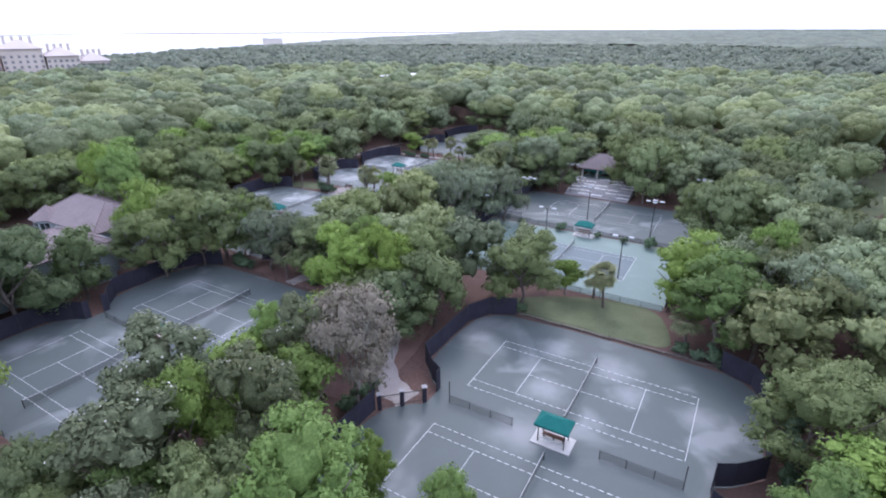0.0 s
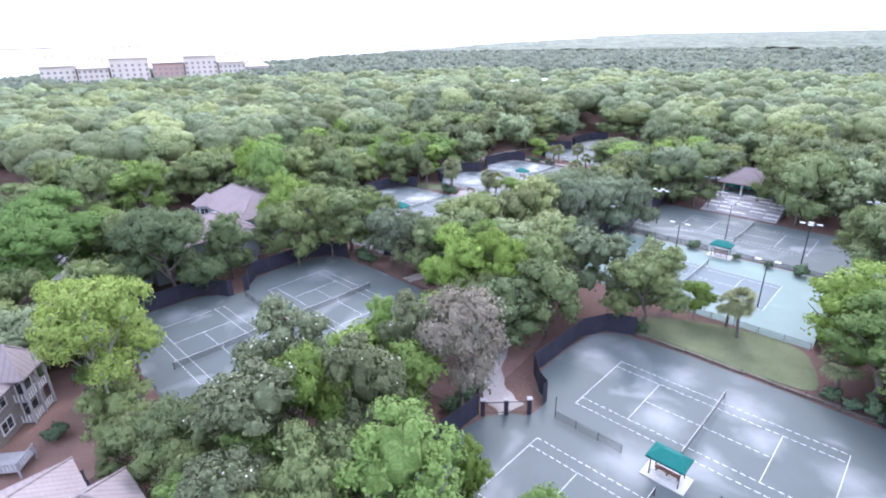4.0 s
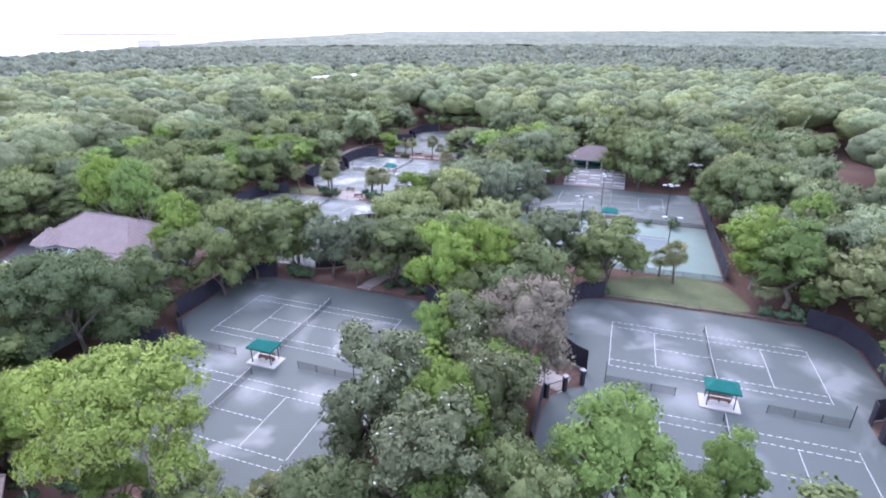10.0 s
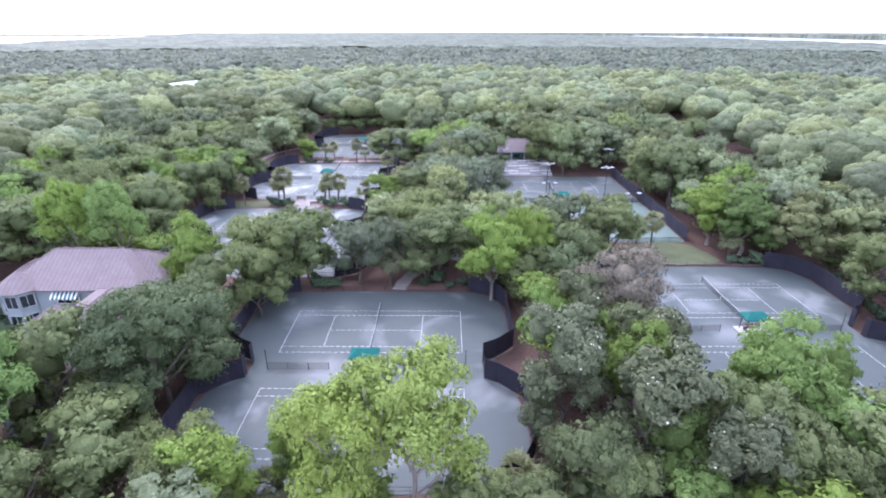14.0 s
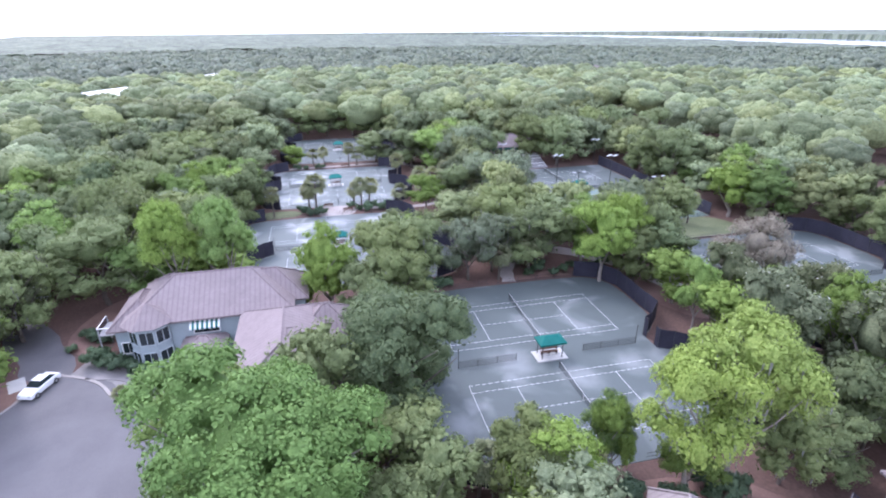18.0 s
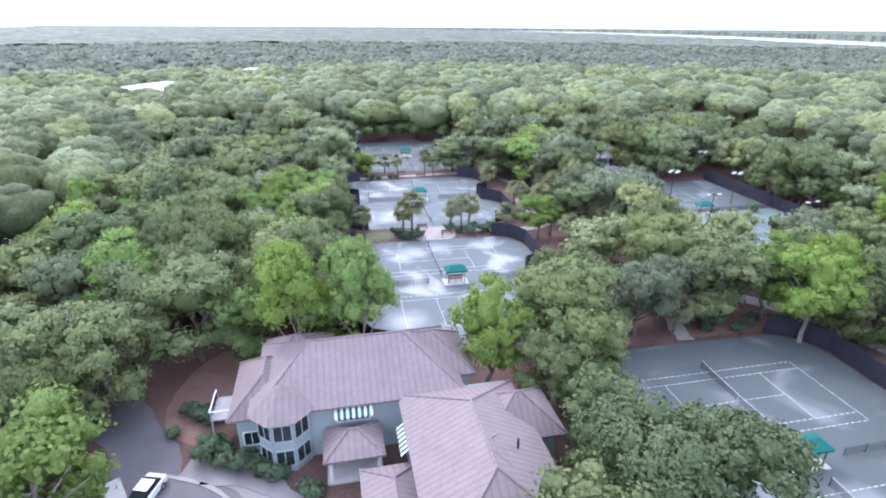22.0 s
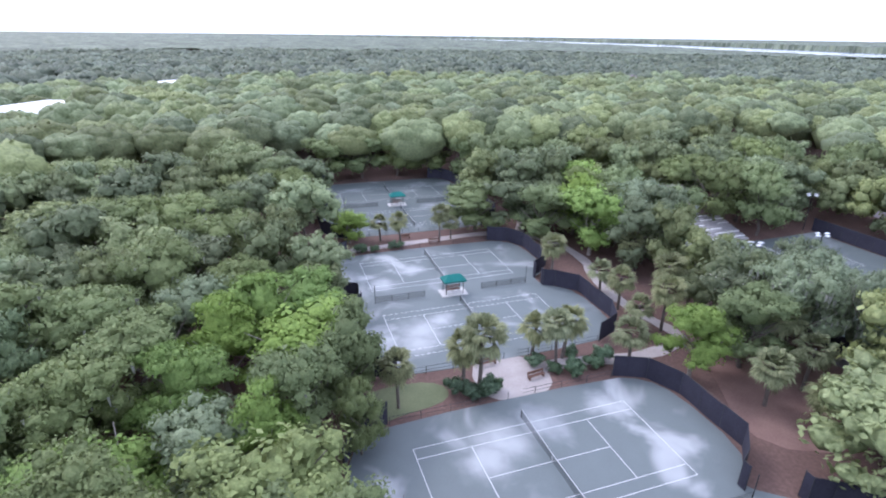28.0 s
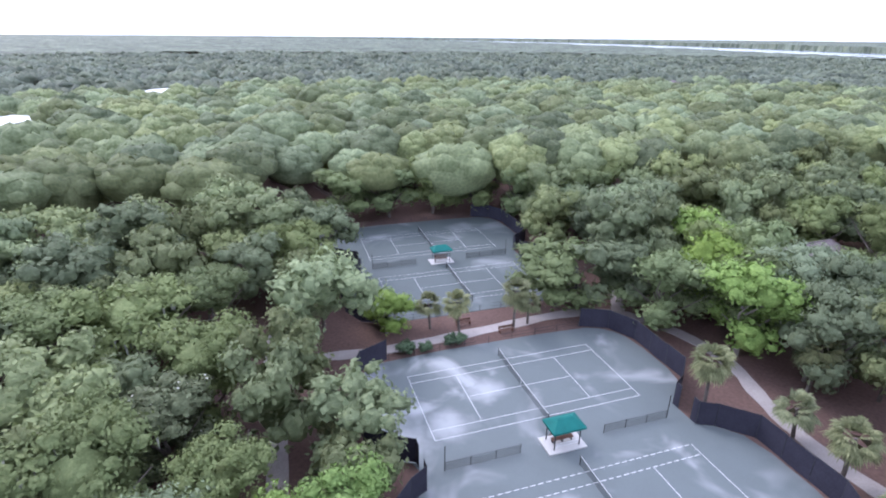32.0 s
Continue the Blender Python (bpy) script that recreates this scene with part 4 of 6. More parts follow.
# round-cornered bay with its own cap
bm = bmesh.new()
bmesh.ops.create_cone(bm, cap_ends=True, segments=8, radius1=2.5, radius2=2.5, depth=6.2, matrix=Matrix.Translation((-101.3, -6.9, 3.1)) @ Matrix.Rotation(radians(22.5), 4, "Z"))
bay = part("bay", bm, M_SIDING, club)
bm = bmesh.new()
bmesh.ops.create_cone(bm, cap_ends=True, segments=8, radius1=3.3, radius2=0.05, depth=2.2, matrix=Matrix.Translation((-101.3, -6.9, 7.2)) @ Matrix.Rotation(radians(22.5), 4, "Z"))
part("bay_roof", bm, M_ROOF, bay)
for a in (-135, -90, -45):
    for z in (1.7, 4.6):
        bm = boxes((0, -2.34, z, 1.5, 0.08, 1.7))
        bmesh.ops.transform(bm, matrix=Matrix.Translation((-101.3, -6.9, 0)) @ Matrix.Rotation(radians(a + 90), 4, "Z"), verts=bm.verts)
        w = part("window_pane", bm, M_GLASS, bay)
        bm = boxes((0, -2.38, z + 0.9, 1.8, 0.08, 0.12), (0, -2.38, z - 0.9, 1.8, 0.08, 0.12), (-0.84, -2.38, z, 0.12, 0.08, 1.9), (0.84, -2.38, z, 0.12, 0.08, 1.9), (0, -2.39, z, 0.07, 0.06, 1.8))
        bmesh.ops.transform(bm, matrix=Matrix.Translation((-101.3, -6.9, 0)) @ Matrix.Rotation(radians(a + 90), 4, "Z"), verts=bm.verts)
        part("window_frame", bm, M_FRAME, bay)
window(club, -94.8, -7.6, 4.5, 3.0, 1.5, 0, 3)
awning = thing("striped_awning", "blue and white striped awning over an upper window", "awning", at=pose(-94.8, -7.64, 5.7))
for i in range(13):
    x = -1.8 + 3.6 * (i + 0.5) / 13
    bm = bmesh.new()
    vs = [bm.verts.new(v) for v in ((x - 0.138, 0, 0), (x + 0.138, 0, 0), (x + 0.138, -0.95, -0.8), (x - 0.138, -0.95, -0.8), (x + 0.138, -0.96, -1.0), (x - 0.138, -0.96, -1.0))]
    bm.faces.new((vs[0], vs[1], vs[2], vs[3]))
    bm.faces.new((vs[3], vs[2], vs[4], vs[5]))
    part("stripe", bm, (M_TEAL if i % 2 else M_WHITE), awning)
roof_on(club, M_ROOF, -97.4, -11.6, -92.6, -7.6, 3.0, 4.4, 0.4)
for x in (-97.2, -92.8):
    part("porch_column", boxes((x, -11.3, 1.45, 0.3, 0.3, 2.9)), M_WHITE, club)
copy_thing(awning, pose(-90.02, -11.6, 4.7, 0, 0, -90))
part("porch_floor", boxes((-95, -9.6, 0.12, 5.2, 4.2, 0.24)), M_CONCRETE, club)
part("door", boxes((-95, -7.62, 1.2, 1.8, 0.06, 2.1)), M_GLASS, club)
for x, y, f in ((-104.6, -6.2, 0), (-95.5, 3.4, 2), (-92.0, 3.4, 2)):
    window(club, x, y, 2.0, 1.4, 1.5, f, 2)
for y in (-23, -19, -16.5):
    window(club, -79.6, y, 2.4, 1.4, 1.5, 1, 2)
for x, y in ((-87.4, -2.6), (-82.0, -18.0), (-93.0, -0.6)):
    vent = part("roof_vent", rod(bmesh.new(), (x, y, 6.4), (x, y, 8.4), 0.1), M_STEEL, club)
deck = thing("balcony", "small timber balcony with a dark lattice rail", "balcony", at=pose(-107.4, -2.4, 0))
part("floor_boards", boxes((0, 0, 3.0, 2.4, 3.6, 0.15)), M_GREYWOOD, deck)
for x, y in ((-1.1, -1.7), (-1.1, 1.7)):
    part("post", boxes((x, y, 2.0, 0.14, 0.14, 4.0)), M_GREYWOOD, deck)
for k in range(9):
    part("baluster", boxes((-1.15, -1.6 + 0.4 * k, 3.55, 0.06, 0.12, 0.95)), M_SCREEN, deck)
part("handrail", boxes((-1.15, 0, 4.05, 0.1, 3.6, 0.08), (0, -1.75, 4.05, 2.3, 0.1, 0.08)), M_WHITE, deck)
deck2 = thing("timber_deck", "low brown timber deck with seats beside the court", "deck", at=pose(-80.6, -30.6, 0, 0, 0, 25))
for k in range(10):
    part("floor_board", boxes((0, -1.8 + 0.4 * k, 0.7, 4.4, 0.37, 0.08)), M_GREYWOOD, deck2)
for x in (-2, 2):
    for y in (-1.7, 1.7):
        part("post", boxes((x, y, 0.55, 0.14, 0.14, 1.1)), M_WOOD, deck2)

# ---- the apartment houses ----
apt = thing("apartment_house", "taupe apartment house with timber balconies and pale shingle roof", "apartment house", "apartment houses", at=pose(-54.2, -48.5, 0, 0, 0, -38.5))
for x0, y0, x1, y1, h in ((-4.2, -11, 8.4, -0.6, 5.5), (-12.6, -17, -5.0, -7.5, 5.4)):
    part("wall", boxes(((x0 + x1) / 2, (y0 + y1) / 2, h / 2, x1 - x0, y1 - y0, h)), M_TAUPE, apt)
    for k in range(3):
        part("siding_band", boxes(((x0 + x1) / 2, y1 + 0.03, 1.4 + 1.5 * k, x1 - x0, 0.06, 0.1)), M_GREYWOOD, apt)
roof_on(apt, M_ROOF, -4.2, -11, 8.4, -0.6, 5.5, 8.6, 0.8)
roof_on(apt, M_ROOF_PALE, -12.6, -17, -5.0, -7.5, 5.4, 8.8, 0.9)
roof_on(apt, M_ROOF_PALE, -3.6, -8, 0.6, 0.9, 6.0, 9.0, 0.5)
for z in (0.25, 2.9):
    bal = part("balcony", boxes((-1.5, 0.1, z, 3.9, 1.4, 0.12)), M_GREYWOOD, apt, "timber balcony with slatted rail")
    for k in range(11):
        part("baluster", boxes((-3.35 + 0.37 * k, 0.8, z + 0.5, 0.1, 0.05, 0.85)), M_WHITE, bal)
    for k in range(4):
        part("baluster", boxes((0.42, -0.45 + 0.36 * k, z + 0.5, 0.05, 0.1, 0.85)), M_WHITE, bal)
    part("handrail", boxes((-1.5, 0.8, z + 0.98, 4.0, 0.12, 0.08), (0.42, 0.1, z + 0.98, 0.12, 1.4, 0.08)), M_GREYWOOD, bal)
    part("glass_door", boxes((-1.5, -0.58, z + 1.15, 2.4, 0.06, 2.05)), M_GLASS, bal)
    part("door_frame", boxes((-1.5, -0.56, z + 2.22, 2.6, 0.1, 0.1), (-2.75, -0.56, z + 1.15, 0.1, 0.1, 2.1), (-0.25, -0.56, z + 1.15, 0.1, 0.1, 2.1), (-1.5, -0.54, z + 1.15, 0.08, 0.08, 2.05)), M_WHITE, bal)
for x in (-3.4, -1.5, 0.42):
    part("column", boxes((x, 0.8, 2.95, 0.22, 0.22, 5.9)), M_GREYWOOD, apt)
for z in (1.6, 4.3):
    for x in (2.4, 5.2):
        window(apt, x, -0.6, z, 1.7, 1.3, 2, 2)
    window(apt, -7.5, -7.5, z, 1.6, 1.3, 2, 2)
    window(apt, -10.5, -7.5, z, 1.6, 1.3, 2, 2)
    window(apt, 8.4, -4.5, z, 1.5, 1.3, 1, 2)
for k in range(10):
    part("terrace_board", boxes((7.4, 0.1 + 0.4 * k, 0.9, 2.8, 0.37, 0.12)), M_GREYWOOD, apt)
part("terrace_rail", boxes((8.75, 1.9, 1.8, 0.1, 4.0, 0.08), (7.4, 3.85, 1.8, 2.8, 0.1, 0.08), *[(8.75, 0.1 + 0.33 * k, 1.4, 0.05, 0.08, 0.8) for k in range(12)], *[(6.1 + 0.33 * k, 3.85, 1.4, 0.08, 0.05, 0.8) for k in range(8)]), M_GREYWOOD, apt)
for x, y in ((6.1, 3.8), (8.7, 3.8), (8.7, 0.2)):
    part("terrace_post", boxes((x, y, 0.9, 0.16, 0.16, 1.9)), M_GREYWOOD, apt)

apt2 = thing("apartment_house", "low apartment house with a pale pink shingle roof", "apartment house", "apartment houses")
part("wall", boxes((-29.6, -56.5, 2.7, 13.0, 17.0, 5.4)), M_TAUPE, apt2)
roof_on(apt2, M_ROOF_PALE, -36.0, -65.0, -23.2, -48.2, 5.4, 9.2, 0.8)
roof_on(apt2, M_ROOF_PALE, -31.0, -54.0, -25.4, -45.4, 5.6, 8.0, 0.8)
part("wall", boxes((-28.2, -48.5, 2.7, 4.6, 6.0, 5.4)), M_TAUPE, apt2)
for y in (-60, -55, -50.5):
    window(apt2, -36.1, y, 3.6, 1.6, 1.4, 3, 2)
part("stair_lattice", boxes(*[(-38.0, -49.4 + 0.3 * k, 2.2, 0.05, 0.1, 1.0) for k in range(9)], (-38.0, -48.2, 2.75, 0.1, 2.8, 0.1), (-38.0, -48.2, 1.7, 0.1, 2.8, 0.1), (-37.2, -48.2, 1.6, 1.8, 2.8, 0.12)), M_SCREEN, apt2)
for x, y in ((-38, -49.5), (-38, -46.9)):
    part("stair_post", boxes((x, y, 1.4, 0.12, 0.12, 2.8)), M_GREYWOOD, apt2)

# ---- far buildings ----
def far_house(x, y, w, d, h, turn, roof_mat, wall_mat, label, rise=3.0):
    t = thing("house", label, "house", at=pose(x, y, 0, 0, 0, turn))
    part("wall", boxes((0, 0, h / 2, w, d, h)), wall_mat, t)
    roof_on(t, roof_mat, -w / 2, -d / 2, w / 2, d / 2, h, h + rise, 0.6)
    for i in range(max(2, int(w / 4))):
        window(t, -w / 2 + w * (i + 0.5) / max(2, int(w / 4)), -d / 2, h - 1.5, 1.4, 1.4, 0, 2)
    return t


far_house(-172, 222, 30, 13, 12.8, 60, M_WHITE, M_WHITE, "long white-roofed building among the trees", 1.0)
far_house(-168, 206, 16, 9, 12.6, 60, M_WHITE, M_WHITE, "white-roofed building among the trees", 1.0)
far_house(-133, 306, 28, 11, 13.0, 38, M_WHITE, M_WHITE, "pale-roofed building far among the trees", 1.2)
far_house(-160, 40, 16, 10, 7.6, 25, M_ROOF, M_SIDING, "brown-roofed house hidden by trees", 4.0)
far_house(108, 270, 12, 10, 12.6, 0, M_ROOF, M_SIDING, "house roof showing above the trees", 3.2)

far_house(-305, -34, 22, 12, 12, 40, M_ROOF_PALE, M_STONE, "pale-roofed house among distant trees", 4.0)
hotel = thing("resort_hotel", "large buff resort hotel with rose-grey roofs and chimneys", "hotel", at=pose(-437, 105, 0, 0, 0, 71))
for i, (x, w, h) in enumerate(((-62, 22, 23), (-41, 20, 21), (-18, 26, 27), (7, 22, 23), (30, 24, 27), (52, 20, 22), (71, 18, 18))):
    wing = part("wing", boxes((x, 0, h / 2, w - 1, 20 + 4 * (i % 2), h)), M_BRICK if i == 3 else M_STONE, hotel)
    part("roof", hip(x - w / 2, -11 - 2 * (i % 2), x + w / 2, 11 + 2 * (i % 2), h, h + 5.5, 0.8), M_TILE, wing)
    for k in range(4):
        part("chimney", boxes((x - w * 0.3 + w * 0.2 * k, 1.5, h + 4.4, 1.6, 1.6, 5.2), (x - w * 0.3 + w * 0.2 * k, 1.5, h + 7.2, 2.1, 2.1, 0.5)), M_TILE, wing)
    for fl in range(int(h // 3.4)):
        for k in range(6):
            part("window", boxes((x - w / 2 + w * (k + 0.5) / 6, -10.2 - 2 * (i % 2), 2.2 + 3.3 * fl, 1.5, 0.5, 1.7)), M_PALEGLASS, wing)
tower = far_house(-1010, 900, 44, 22, 17, 50, M_WHITE, M_STONE, "pale tower block far along the shore", 3)


# ---- cars ----
def make_car(paint, label):
    t = thing("car", label, "car", "parked cars")
    bm = bmesh.new()
    prof = [(-2.3, 0.35), (-2.32, 0.75), (-2.2, 0.95), (-1.55, 1.03), (1.15, 0.98), (2.05, 0.82), (2.28, 0.62), (2.3, 0.35)]
    rows = []
    for s, k in ((-0.92, 0.97), (-0.84, 1.0), (0.84, 1.0), (0.92, 0.97)):
        rows.append([bm.verts.new((x * k, s, z if abs(s) < 0.9 else 0.35 + (z - 0.35) * 0.86)) for x, z in prof])
    for a, b in zip(rows, rows[1:]):
        for i in range(len(prof) - 1):
            bm.faces.new((a[i], a[i + 1], b[i + 1], b[i]))
        bm.faces.new((a[-1], a[0], b[0], b[-1]))
    bm.faces.new(rows[0][::-1])
    bm.faces.new(rows[-1])
    bmesh.ops.recalc_face_normals(bm, faces=bm.faces)
    body = part("body", bm, paint, t)
    bm = bmesh.new()
    lo = [bm.verts.new(v) for v in ((-1.75, -0.8, 1.0), (0.95, -0.8, 0.98), (0.95, 0.8, 0.98), (-1.75, 0.8, 1.0))]
    hi = [bm.verts.new(v) for v in ((-1.05, -0.62, 1.42), (0.2, -0.62, 1.42), (0.2, 0.62, 1.42), (-1.05, 0.62, 1.42))]
    for i in range(4):
        bm.faces.new((lo[i], lo[(i + 1) % 4], hi[(i + 1) % 4], hi[i]))
    bmesh.ops.recalc_face_normals(bm, faces=bm.faces)
    part("glasshouse", bm, M_GLASS, t, "dark tinted glass")
    part("roof", boxes((-0.42, 0, 1.435, 1.3, 1.27, 0.05, 0, 0.02)), paint, t)
    for x in (-1.4, 1.42):
        for y in (-0.86, 0.86):
            w = part("wheel", rod(bmesh.new(), (x, y - 0.1, 0.33), (x, y + 0.1, 0.33), 0.33, sides=16), M_RUBBER, t)
            part("rim", rod(bmesh.new(), (x, y - 0.115, 0.33), (x, y + 0.115, 0.33), 0.2, sides=10), M_GALV, w)
    for y in (-0.65, 0.65):
        part("headlight", boxes((2.18, y, 0.68, 0.2, 0.36, 0.14)), M_LAMP, t)
        part("tail_light", boxes((-2.26, y, 0.8, 0.12, 0.36, 0.14)), M_RED, t)
    return t


car = make_car(M_CAR, "white saloon car parked on the asphalt")
car.matrix_basis = pose(-113.5, -10.1, 0.04, 0, 0, -108)
car2 = make_car(M_SILVER, "silver car parked under the trees")
car2.matrix_basis = pose(-124.2, 14.6, 0.04, 0, 0, 55)
copy_thing(car2, pose(-114, 262, 0.04, 0, 0, 10))


# ---- benches by the crossings ----
bench0 = thing("bench", "brown slatted timber bench beside the path", "bench", "path benches", at=pose(-73.4, 48.1, 0, 0, 0, 6))
for k in range(4):
    part("slat", boxes((0, -0.18 + 0.12 * k, 0.45, 2.2, 0.1, 0.04)), M_WOOD, bench0)
for k in range(3):
    part("back_slat", boxes((0, 0.26, 0.6 + 0.13 * k, 2.2, 0.04, 0.1)), M_WOOD, bench0)
for x in (-0.95, 0.95):
    part("leg", boxes((x, 0, 0.22, 0.08, 0.5, 0.44), (x, 0.27, 0.5, 0.08, 0.08, 0.9)), M_WOOD, bench0)
for x, y, a in ((-77.7, 52.2, 4), (-76, 95.8, 3), (-71.2, 92.3, 2), (-95, 104.8, 18)):
    copy_thing(bench0, pose(x, y, 0.02, 0, 0, a))

# ---- trees ----
def unit(v):
    return v / np.maximum(np.linalg.norm(v, axis=-1, keepdims=True), 1e-6)


def leaf_quads(rng, p, n, size, slim=0.6):
    """Loose lozenge leaves at p that face n."""
    u = unit(np.cross(n, rng.normal(size=n.shape)))
    v = np.cross(n, u)
    s = size[:, None]
    fold = n * s * 0.18
    return np.stack([p - u * s, p - v * s * slim + fold, p + u * s, p + v * s * slim + fold], 1)


def blob_quads(rng, centre, radius, rings=4, segs=7, rough=0.18):
    """A lumpy closed clump as loose quads; radius is a triple."""
    th = np.linspace(0.12, math.pi - 0.1, rings + 1)
    ph = np.linspace(0, 2 * math.pi, segs + 1)[:-1] + rng.random() * 6
    r = 1 + rough * rng.normal(size=(rings + 1, segs))
    x = np.sin(th)[:, None] * np.cos(ph) * r
    y = np.sin(th)[:, None] * np.sin(ph) * r
    z = np.cos(th)[:, None] * r
    g = np.stack([x, y, z], -1) * np.array(radius) + centre
    a, b = g[:-1], g[1:]
    return np.stack([a, b, np.roll(b, -1, 1), np.roll(a, -1, 1)], 2).reshape(-1, 4, 3)


def crown_quads(rng, radius, low, high, puffs, leaves, leaf, droop=0.0, core=0.8, spread=1.0, puff=(0.15, 0.26), cover=0):
    """A billowing crown: a few large lobes, each covered with leafy clumps: quads, and the soft normals of their corners."""
    out, soft = [], []
    mid, half = (low + high) / 2, (high - low) / 2
    heart = np.array([0, 0, mid])
    size = np.array([radius, radius, half])

    def round_off(p, d):
        return unit(0.3 * unit((p - heart) / size) + 0.85 * d + np.array([0, 0, 0.1]))

    lobes = [(heart + size * np.array([0, 0, 0.22]), size * 0.6)]
    for i in range(8):
        a = i * 2.399 + rng.uniform(-0.35, 0.35)
        k = rng.uniform(0.34, 0.5)
        z = rng.uniform(-0.7, -0.2) if i < 4 else rng.uniform(-0.05, 0.5)
        f = (rng.uniform(0.92, 1.04) - k) * (1.0 if i < 4 else 0.85)
        lobes.append((heart + size * np.array([math.cos(a) * f, math.sin(a) * f, z]), size * k * np.array([1, 1, 0.8])))
    if core > 0.4:
        for c, sz in lobes:
            out.append(blob_quads(rng, c, sz * 0.56 * min(1.0, core / 0.55), 4, 8, 0.14))
            soft.append(round_off(out[-1], unit((out[-1] - c) / sz)))
            m = cover or int(min(190, 25 * radius))
            q = unit(rng.normal(size=(m, 3)) + [0, 0, 0.5])
            n = unit(q + rng.normal(size=q.shape) * 0.45)
            n = np.where((n * q).sum(1, keepdims=True) < 0, -n, n)
            p = c + q * sz * rng.uniform(0.56, 0.97, (m, 1))
            out.append(leaf_quads(rng, p, n, 1.5 * leaf * rng.uniform(0.6, 1.2, m), 0.7))
            soft.append(np.repeat(unit(round_off(p, q) + 0.3 * n)[:, None], 4, 1))
    mean = 0.5 * (puff[0] + puff[1])
    for i in range(puffs):
        for _ in range(6):
            c0, sz = lobes[i % len(lobes)]
            d = unit(rng.normal(size=3) + [0, 0, 0.35])
            if d[2] < -0.25:
                d[2] = -d[2]
            c = c0 + d * sz * rng.uniform(0.74, 0.9) * spread
            if all(np.linalg.norm((c - l) / m) > 0.7 for l, m in lobes):
                break
        k = rng.uniform(*puff)
        rp = radius * k
        c[2] = min(c[2], high - rp * 0.7)
        squash = np.array([1, 1, 0.78])
        if core:
            out.append(blob_quads(rng, c, rp * core * squash, 3, 5, 0.22))
            soft.append(round_off(out[-1], unit(out[-1] - c)))
        m = max(12, int(leaves * (k / mean) ** 2))
        q = unit(rng.normal(size=(m, 3)) + d * 0.5)
        q[:, 2] = np.where(rng.random(m) < 0.7, np.abs(q[:, 2]), q[:, 2])
        p = c + q * rp * squash * rng.uniform(0.72, 1.12, (m, 1))
        p[:, 2] -= droop * rng.random(m) ** 2
        n = unit(q * 0.9 + rng.normal(size=q.shape) * 0.5 + np.array([0, 0, 0.3]))
        n = np.where((n * q).sum(1, keepdims=True) < 0, -n, n)
        out.append(leaf_quads(rng, p, n, leaf * rng.uniform(0.55, 1.15, m)))
        soft.append(np.repeat(unit(round_off(p, q) + 0.25 * n)[:, None], 4, 1))
    return np.concatenate(out), np.concatenate(soft)


def trunk_mesh(rng, height, r, spread, limbs=6, split=0.45):
    """A tapered, slightly leaning trunk that forks into limbs."""
    bm = bmesh.new()
    pts = [Vector((0, 0, -0.3))]
    for i in range(1, 6):
        pts.append(Vector((rng.normal() * 0.12 * i, rng.normal() * 0.12 * i, height * split * i / 3.2)))
    for i in range(5):
        rod(bm, pts[i], pts[i + 1], r * (1.15 - 0.17 * i), r * (1.15 - 0.17 * (i + 1)), 8)
    for k in range(limbs):
        a = 2 * math.pi * k / limbs + rng.random()
        s = pts[2 + k % 3]
        e1 = s + Vector((math.cos(a) * spread * 0.4, math.sin(a) * spread * 0.4, height * 0.18))
        e2 = e1 + Vector((math.cos(a + 0.3) * spread * 0.35, math.sin(a + 0.3) * spread * 0.35, height * rng.uniform(0.1, 0.22)))
        rod(bm, s, e1, r * 0.5, r * 0.3, 6)
        rod(bm, e1, e2, r * 0.3, r * 0.1, 5)
    me = bpy.data.meshes.new("trunk")
    bm.to_mesh(me)
    bm.free()
    return me


TREES = {}


def tree_kind(key, seed, label, leaf_mat, bark, radius=6.0, low=3.5, high=13.0, puffs=26, leaves=95, leaf=0.3, droop=0.0, core=0.8, moss=0, blossom=0, spread=1.0, trunk_r=0.3, puff=(0.15, 0.26), category="tree"):
    rng = np.random.default_rng(seed)
    t = thing("tree", label, category, "trees round the courts", at=pose(0, 0, -60))
    part("trunk", trunk_mesh(rng, high, trunk_r, radius, split=max(0.3, low / high)), bark, t)
    q, soft = crown_quads(rng, radius, low, high, puffs, leaves, leaf, droop, core, spread, puff)
    part("crown", quads_mesh("crown", q, None, soft), leaf_mat, t)
    if moss:
        i = rng.integers(0, len(q), moss)
        p = q[i].mean(1)
        p = p[p[:, 2] < high * 0.85]
        n = unit(rng.normal(size=p.shape) * [1, 1, 0.05])
        s = rng.uniform(0.5, 1.3, len(p))
        side = np.cross(n, [0, 0, 1.0]) * 0.13
        dn = np.array([0, 0, -1.0]) * s[:, None]
        part("moss", quads_mesh("moss", np.stack([p - side, p + dn - side * 0.3, p + dn + side * 0.3, p + side], 1)), L_MOSS, t, "hanging grey moss")["kind"] = "stuff"
    if blossom:
        i = rng.integers(0, len(q), blossom)
        p = q[i].mean(1)
        c = np.array([0, 0, (low + high) / 2])
        n = unit(p - c)
        part("blossom", quads_mesh("blossom", leaf_quads(rng, p + n * 0.22, n, np.full(len(p), 0.11), 0.9)), L_BLOSSOM, t, "cream blossoms")["kind"] = "stuff"
    TREES[key] = [t, radius, high, False]
    return t


